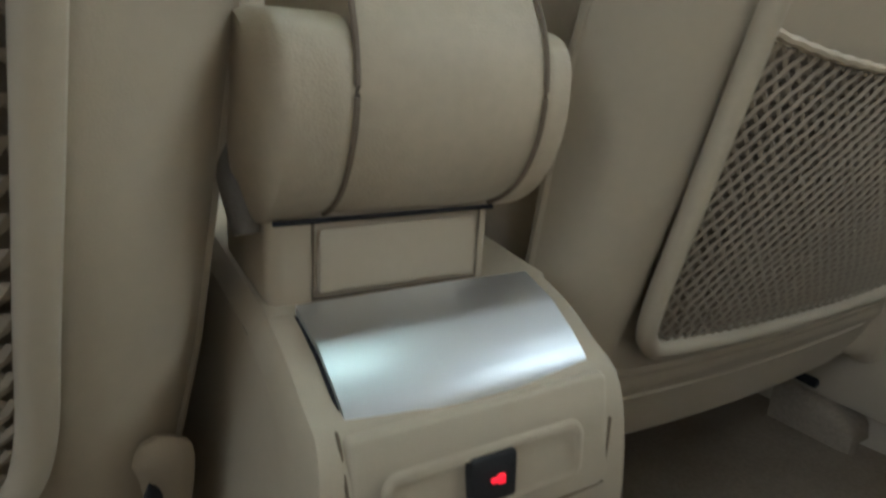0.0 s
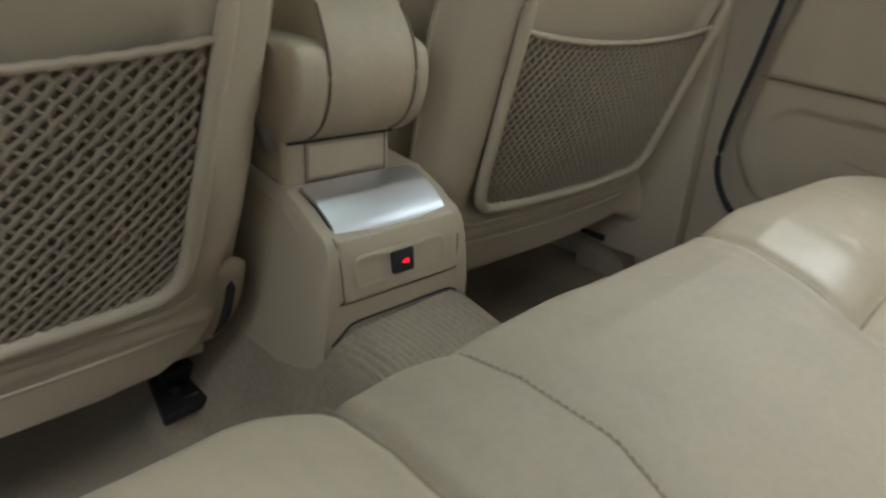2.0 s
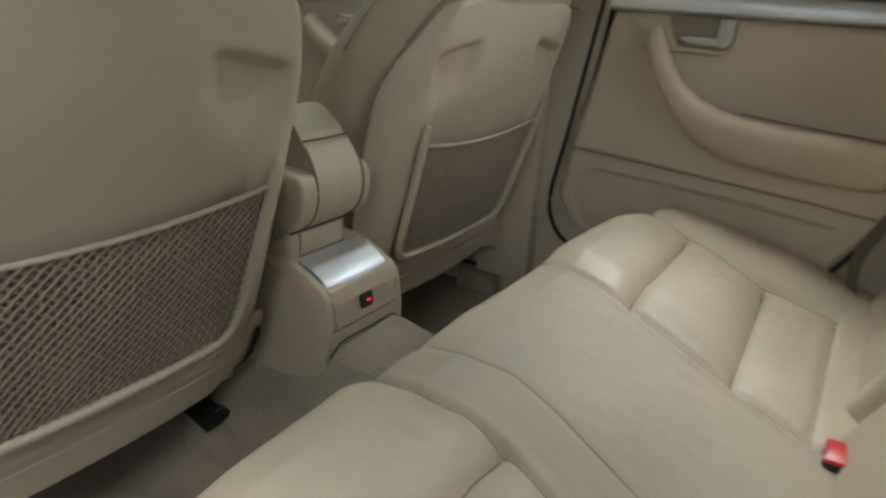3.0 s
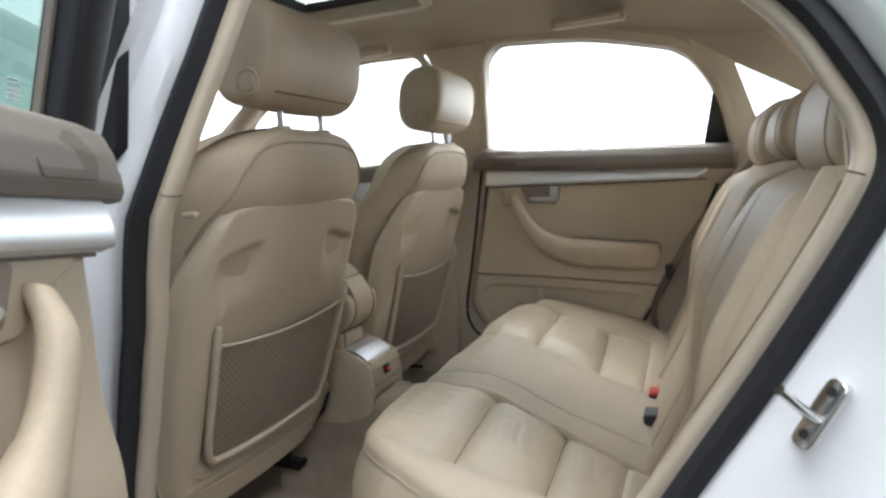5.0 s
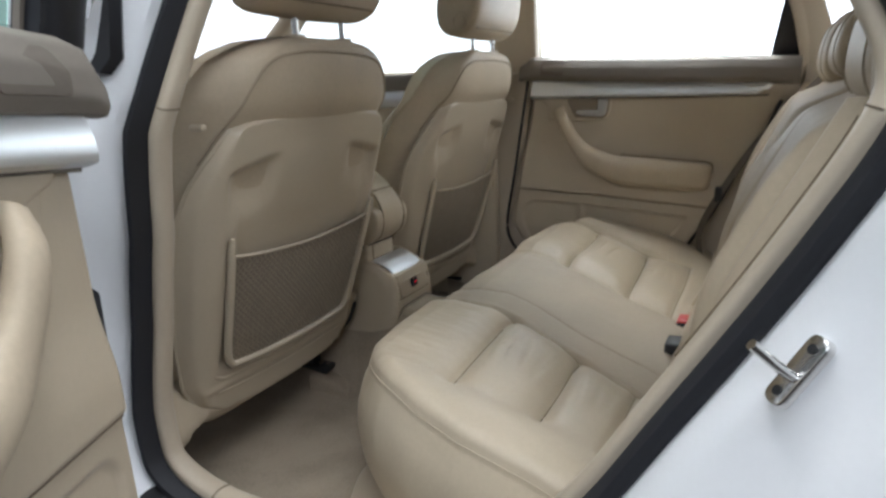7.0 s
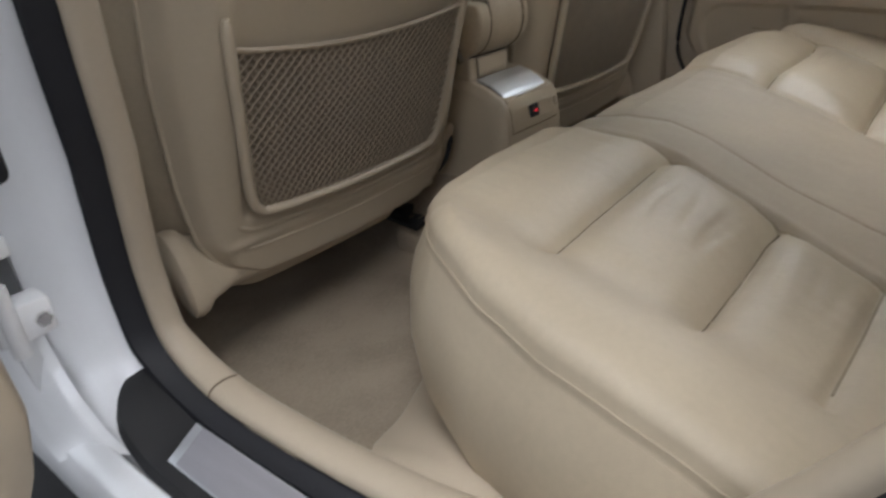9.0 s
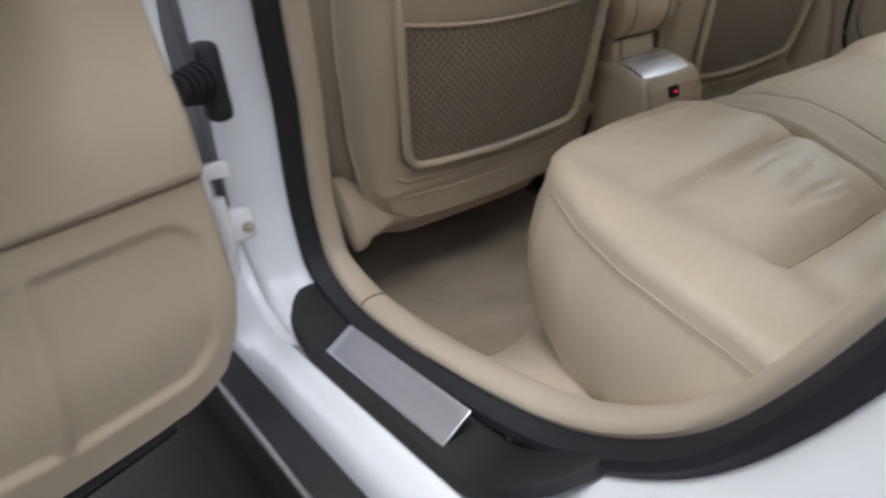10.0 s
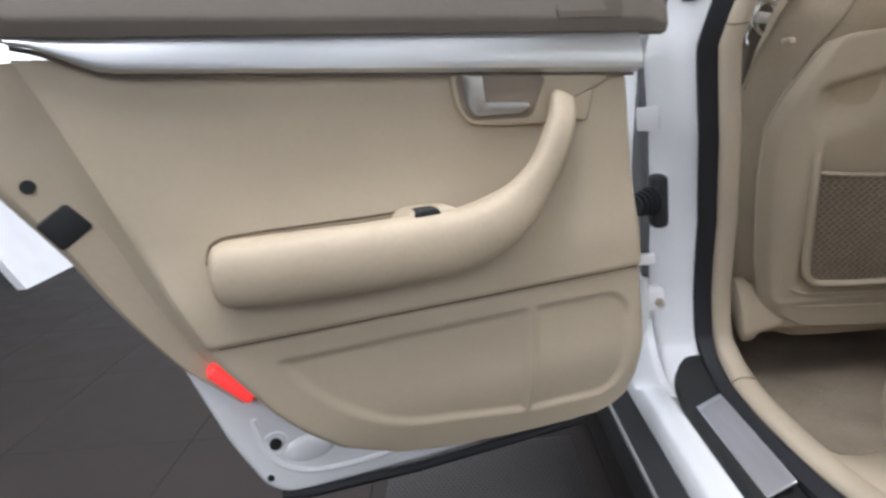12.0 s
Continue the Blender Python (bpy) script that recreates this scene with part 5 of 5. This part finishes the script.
def cushion_z(x, y):
    a = abs(x)
    edge = panel_edge(x, y)
    outer = bolster_edge(y) if x > 0 else 0.565
    z = lerp([(-0.72, 0.478), (-0.60, 0.508), (-0.51, 0.537), (-0.385, 0.582), (-0.32, 0.600), (-0.26, 0.609), (-0.21, 0.603), (-0.17, 0.592)], y)
    z += (0.014 * smooth(edge, edge + 0.07, a) + 0.018 * smooth(outer - 0.04, outer + 0.06, a)) * smooth(-0.78, -0.4, y)
    z += 0.032 * smooth(0.36, 0.68, a) * smooth(-0.36, -0.6, y) - 0.012 * smooth(0.62, 0.70, a)
    if a < edge:
        z -= 0.004 * smooth(edge, edge - 0.03, a)
    z -= 0.006 * groove(a - edge, 0.007)
    g = smooth(edge - 0.012, edge + 0.01, a) * smooth(outer + 0.015, outer - 0.03, a)
    for k in (0, 1):
        d = y - groove_y(x, k)
        z -= (0.011 * groove(d, 0.02) + 0.008 * groove(d, 0.005)) * g
    if x > 0:
        z -= 0.009 * groove(a - outer, 0.009) * smooth(-0.2, -0.26, y) * smooth(-0.66, -0.60, y)
    z -= 0.007 * groove(y + 0.635, 0.008) * smooth(edge - 0.01, edge + 0.01, a) * smooth(outer + 0.02, outer, a)
    z -= 0.0014 * groove(x - mid_seam(y), 0.006)
    z -= (0.004 * groove(x - mid_seam(y), 0.022) + (0.007 * groove(a - edge, 0.026) if x < 0 else 0.0)) * smooth(-0.36, -0.24, y)
    # the panels between the grooves are stuffed, and creased where they are sat on
    lo, hi = groove_y(x, 1), groove_y(x, 0)
    if edge + 0.01 < a < outer and lo < y < hi:
        across = smooth(edge, edge + 0.06, a) * smooth(outer, outer - 0.06, a)
        swell = math.sin(math.pi * (y - lo) / (hi - lo)) * across
        z += 0.008 * swell
        for k in range(5):
            bend = y - hi + 0.035 + 0.019 * k - 0.013 * math.sin(7 * (a - 0.25) + 1.3 * k) - 0.008 * noise.noise((x * 14, k, 4.0))
            z -= 0.0036 * groove(bend, 0.0045) * smooth(0.27 + 0.012 * k, 0.36, a) * smooth(0.48 - 0.02 * (k % 3), 0.40, a) * swell
    elif edge + 0.01 < a < outer and -0.635 < y < lo:
        z += 0.006 * math.sin(math.pi * (y + 0.635) / (lo + 0.635)) * smooth(edge, edge + 0.06, a) * smooth(outer, outer - 0.06, a)
        for k in range(3):
            z -= 0.0022 * groove(y - lo + 0.03 + 0.022 * k - 0.01 * math.sin(9 * a + k), 0.005) * smooth(0.3, 0.38, a) * smooth(0.47, 0.4, a)
    # light puckers along the stuffed front panels
    if a > edge:
        z += 0.0011 * noise.noise((x * 60, y * 16, 2.0)) * smooth(0.09, 0.0, abs(y + 0.30)) * smooth(edge, edge + 0.05, a)
    z += 0.003 * noise.noise((x * 7, y * 9, 5.0)) + 0.0006 * noise.noise((x * 45, y * 30, 7.0))
    return z


def make_bench():
    b = thing("rear_bench", "beige leather rear bench cushion with stitched panels", "car seat")
    W = lambda v: lerp([(0, 0.665), (0.6, 0.66), (0.82, 0.653), (0.95, 0.633), (1, 0.60)], v)
    W_far = lambda v: lerp([(0, 0.70), (0.35, 0.69), (0.6, 0.675), (0.82, 0.655), (0.95, 0.633), (1, 0.60)], v)
    wide = lambda s, v: s * 0.72 if abs(s) < 0.72 else math.copysign(0.5184 + (abs(s) - 0.72) / 0.28 * ((W_far(v) if s > 0 else W(v)) - 0.5184), s)
    nu, nv = 440, 170
    rows = []
    for j in range(nv + 1):
        v = j / nv
        row = []
        for i in range(nu + 1):
            s = -1 + 2 * i / nu
            x = wide(s, v)
            y = -0.74 + v * (front_line(x) + 0.74)
            row.append(Vector((x, y, cushion_z(x, y))))
        rows.append(row)
    edge = [rows[j][0] for j in range(0, nv + 1)] + rows[nv][1:-1] + [rows[j][nu] for j in range(nv, -1, -1)]
    n = len(edge)
    outs = []
    for i in range(n):
        a, c = edge[max(0, i - 6)], edge[min(n - 1, i + 6)]
        t = Vector((c.x - a.x, c.y - a.y, 0)).normalized()
        outs.append(Vector((-t.y, t.x, 0)))
    bm = loft(rows, closed=False)
    skirt = [edge]
    for k in range(1, 7):
        an = math.pi / 2 * k / 6
        skirt.append([p + o * (0.024 * math.sin(an)) - Vector((0, 0, 0.02 * (1 - math.cos(an)))) for p, o in zip(edge, outs)])
    for dz, do in ((0.026, 0.027), (0.030, 0.0272), (0.034, 0.0285), (0.06, 0.042), (0.09, 0.051), (0.13, 0.055), (0.18, 0.05), (0.23, 0.033), (0.28, 0.0)):
        skirt.append([Vector((p.x + o.x * do, p.y + o.y * do, max(p.z - dz, 0.33 + 0.06 * smooth(-0.4, -0.6, p.y)))) for p, o in zip(edge, outs)])
    loft(skirt, closed=False, bm=bm)
    bmesh.ops.remove_doubles(bm, verts=bm.verts[:], dist=0.0004)
    def inner(f):
        m = f.calc_center_median()
        return abs(m.x) < panel_edge(m.x, m.y)
    middle = bm.copy()
    bmesh.ops.delete(middle, geom=[f for f in middle.faces if not inner(f)], context="FACES")
    bmesh.ops.delete(bm, geom=[f for f in bm.faces if inner(f)], context="FACES")
    for s in (-1, 1):
        half = bm.copy()
        bmesh.ops.delete(half, geom=[f for f in half.faces if f.calc_center_median().x * s < 0], context="FACES")
        part("cushion", half, LEATHER_SEAT, b, "padded beige leather cushion")
    bm.free()
    part("centre_panel", middle, CLOTH, b, "matte darker middle panel")
    for dz, do in ((0.0245, 0.0265), (0.0355, 0.0285)):
        part("edge_stitching", tube([Vector((p.x + o.x * do, p.y + o.y * do, p.z - dz)) for p, o in zip(edge, outs)][::4], 0.0009, 6), STITCH, b)
    make_stitches(b)
    for s in (-1, 1):
        for k in (0, 1):
            y0 = groove_y(s * 0.3, k)
            a0, a1 = panel_edge(s, y0) + 0.004, (bolster_edge(y0) - 0.006 if s > 0 else 0.54)
            run = [s * (a0 + (a1 - a0) * i / 30) for i in range(31)]
            part("seam", tube([(x, groove_y(x, k), cushion_z(x, groove_y(x, k)) - 0.0002) for x in run], 0.0016, 5), SEAM, b)
        part("seam", tube([(s * panel_edge(s, y), y, cushion_z(s * panel_edge(s, y), y) - 0.0002) for y in [-0.655 + 0.455 * k / 60 for k in range(61)]], 0.0014, 5), FINE_SEAM, b)
        a0, a1 = panel_edge(s, -0.635), (0.505 if s > 0 else 0.54)
        part("seam", tube([(s * (a0 + (a1 - a0) * i / 30), -0.635, cushion_z(s * (a0 + (a1 - a0) * i / 30), -0.635)) for i in range(31)], 0.0014, 5), FINE_SEAM, b)
    part("seam", tube([(bolster_edge(y), y, cushion_z(bolster_edge(y), y) + 0.0002) for y in [-0.64 + 0.42 * k / 50 for k in range(51)]], 0.0016, 5), FINE_SEAM, b)
    part("seam", tube([(mid_seam(y), y, cushion_z(mid_seam(y), y) - 0.0003) for y in [-0.66 + 0.45 * k / 60 for k in range(61)]], 0.0011, 5), FINE_SEAM, b)


def make_stitches(b):
    """Short threads along the fine seam of the bench's middle panel."""
    bm = bmesh.new()
    for k in range(70):
        y = -0.62 + 0.0058 * k
        tube([Vector((mid_seam(q) + 0.001, q, cushion_z(mid_seam(q) + 0.001, q) + 0.0006)) for q in (y, y + 0.0036)], 0.0008, 5, bm=bm)
    part("stitching", bm, FINE_SEAM, b, kind="stuff")


def rest_y(z):
    return -0.655 - 0.52 * (z - 0.58)


def make_backrest():
    b = thing("rear_seat_back", "beige leather rear backrest with stitched seams", "car seat")
    segs = ((-0.66, -0.215), (-0.205, 0.205), (0.215, 0.66))
    for x0, x1 in segs:
        def front(u, v):
            z = 0.47 + 0.545 * v
            x = x0 + (x1 - x0) * u
            y = rest_y(z) - 0.07 * smooth(0.84, 0.6, z)
            e = min(u, 1 - u) * (x1 - x0)
            y -= 0.03 * (1 - smooth(0, 0.04, e)) ** 2
            y -= 0.05 * (1 - smooth(0, 0.09, 1 - v)) ** 2
            if abs(x0 + x1) > 0.1:
                k = abs(x - (x0 + x1) / 2)
                y += 0.014 * smooth(0.10, 0.19, k) * smooth(1.0, 0.8, v)
                y -= 0.004 * groove(k - 0.125, 0.004)
            else:
                y += 0.01
            y += 0.003 * noise.noise((x * 8, z * 8, 1))
            return Vector((x, y, z))
        part("cushion", thick_grid(front, 60, 60, (0, -0.10, 0.02)), LEATHER, b)
        if abs(x0 + x1) > 0.1:
            for k in (-0.125, 0.125):
                u = ((x0 + x1) / 2 + k - x0) / (x1 - x0)
                part("seam", tube([front(u, v) + Vector((0, 0.0005, 0)) for v in [0.12 + 0.8 * q / 30 for q in range(31)]], 0.0016, 5), SEAM, b)
    part("top_pad", box(-0.66, 0.66, -1.06, -0.925, 0.93, 0.995, 0.03, 4), LEATHER, b)
    for s in (-1, 1):
        part("side_bolster", loft([[Vector((s * (0.665 + 0.035 * math.cos(2 * math.pi * k / 14)), rest_y(z) - 0.07 * smooth(0.84, 0.6, z) - 0.055 + 0.05 * math.sin(2 * math.pi * k / 14), z)) for k in range(14)] for z in [0.58 + 0.048 * i for i in range(10)]], True, True), LEATHER, b)
    for cx, hw, zz, hh in ((-0.445, 0.165, 1.072, 0.086), (0.0, 0.125, 1.085, 0.066), (0.41, 0.15, 1.086, 0.082)):
        h = part("head_restraint", head_rest(cx, -0.98, zz, hw, 0.074, hh), LEATHER, b, "low leather head restraint")
        for s in (-1, 1):
            part("seam", tube([(cx + s * 0.72 * hw, -0.98 + 0.0745 * 0.985 * math.copysign(abs(math.cos(k)) ** 0.82, math.cos(k)) - 0.012 * math.copysign(abs(math.sin(k)) ** 0.78, math.sin(k)), zz + hh * 0.985 * math.copysign(abs(math.sin(k)) ** 0.78, math.sin(k))) for k in [2 * math.pi * q / 36 for q in range(36)]], 0.001, 5, True, up=(1, 0, 0)), FINE_SEAM, h)


def ribbon(pts, width, across, t=0.0015):
    w = Vector(across).normalized() * (width / 2)
    P = spline(pts, 6)
    return loft([[p - w, p + w, p + w + Vector((0, 0, t)), p - w + Vector((0, 0, t))] for p in P], True, True)


def make_belts():
    for s in (1,):
        b = thing("seat_belt", "taupe rear seat belt hanging beside the backrest", "seat belt", "rear seat belts")
        part("webbing", ribbon([(s * 0.60, -0.93, 1.03), (s * 0.625, -0.80, 0.88), (s * 0.635, -0.70, 0.72), (s * 0.63, -0.645, 0.60), (s * 0.62, -0.65, 0.52)], 0.03, (0.75, 0.66, 0)), STRAP, b)
        part("tongue", box(s * 0.63 - 0.014, s * 0.63 + 0.014, -0.70, -0.68, 0.685, 0.73, 0.006), BLACK, b, "black belt tongue")
    f = thing("driver_belt", "taupe front seat belt hanging from a bright pillar loop", "seat belt")
    part("loop", tube([(-0.625 + 0.022 * math.cos(k * math.pi / 10), 0.12, 1.045 + 0.03 * math.sin(k * math.pi / 10)) for k in range(20)], 0.006, 8, True, up=(0, 1, 0)), CHROME, f, "bright steel loop")
    part("bracket", box(-0.61, -0.56, 0.118, 0.126, 1.04, 1.052, 0.002), CHROME, f)
    part("webbing", ribbon([(-0.63, 0.122, 1.03), (-0.64, 0.14, 0.93), (-0.645, 0.19, 0.84), (-0.64, 0.25, 0.8)], 0.045, (1, 0.2, 0)), STRAP, f)
    for x, red in ((0.122, 1), (-0.055, 0)):
        k = thing("belt_buckle", "red-buttoned belt buckle in the bench" if red else "black belt buckle resting in the bench", "belt buckle", "belt buckles")
        part("housing", box(x - 0.03, x + 0.03, -0.70, -0.65, 0.45, 0.496 + (0.0 if red else 0.016), 0.006, 3), BLACK, k)
        if red:
            part("button", box(x - 0.026, x + 0.026, -0.694, -0.6515, 0.484, 0.501, 0.004), RED, k)


# ---- build ----
make_ground()
make_body()
make_sill_plate()
make_striker()
make_door("rear_door", door_left, "open rear door with a beige lining and aluminium strip", True)
make_door("closed_rear_door", door_right, "closed far rear door with a beige lining and aluminium strip", False)
make_side_wall()
make_front()
make_ceiling()
make_rear_end()
make_floor()
make_heel_boards()
for cx in (-0.375, 0.385):
    make_front_seat(cx)
for x, y in ((-0.156, 0.138), (0.695, 0.165)):
    make_seat_rail(x, y)
make_console()
make_bench()
make_backrest()
make_belts()
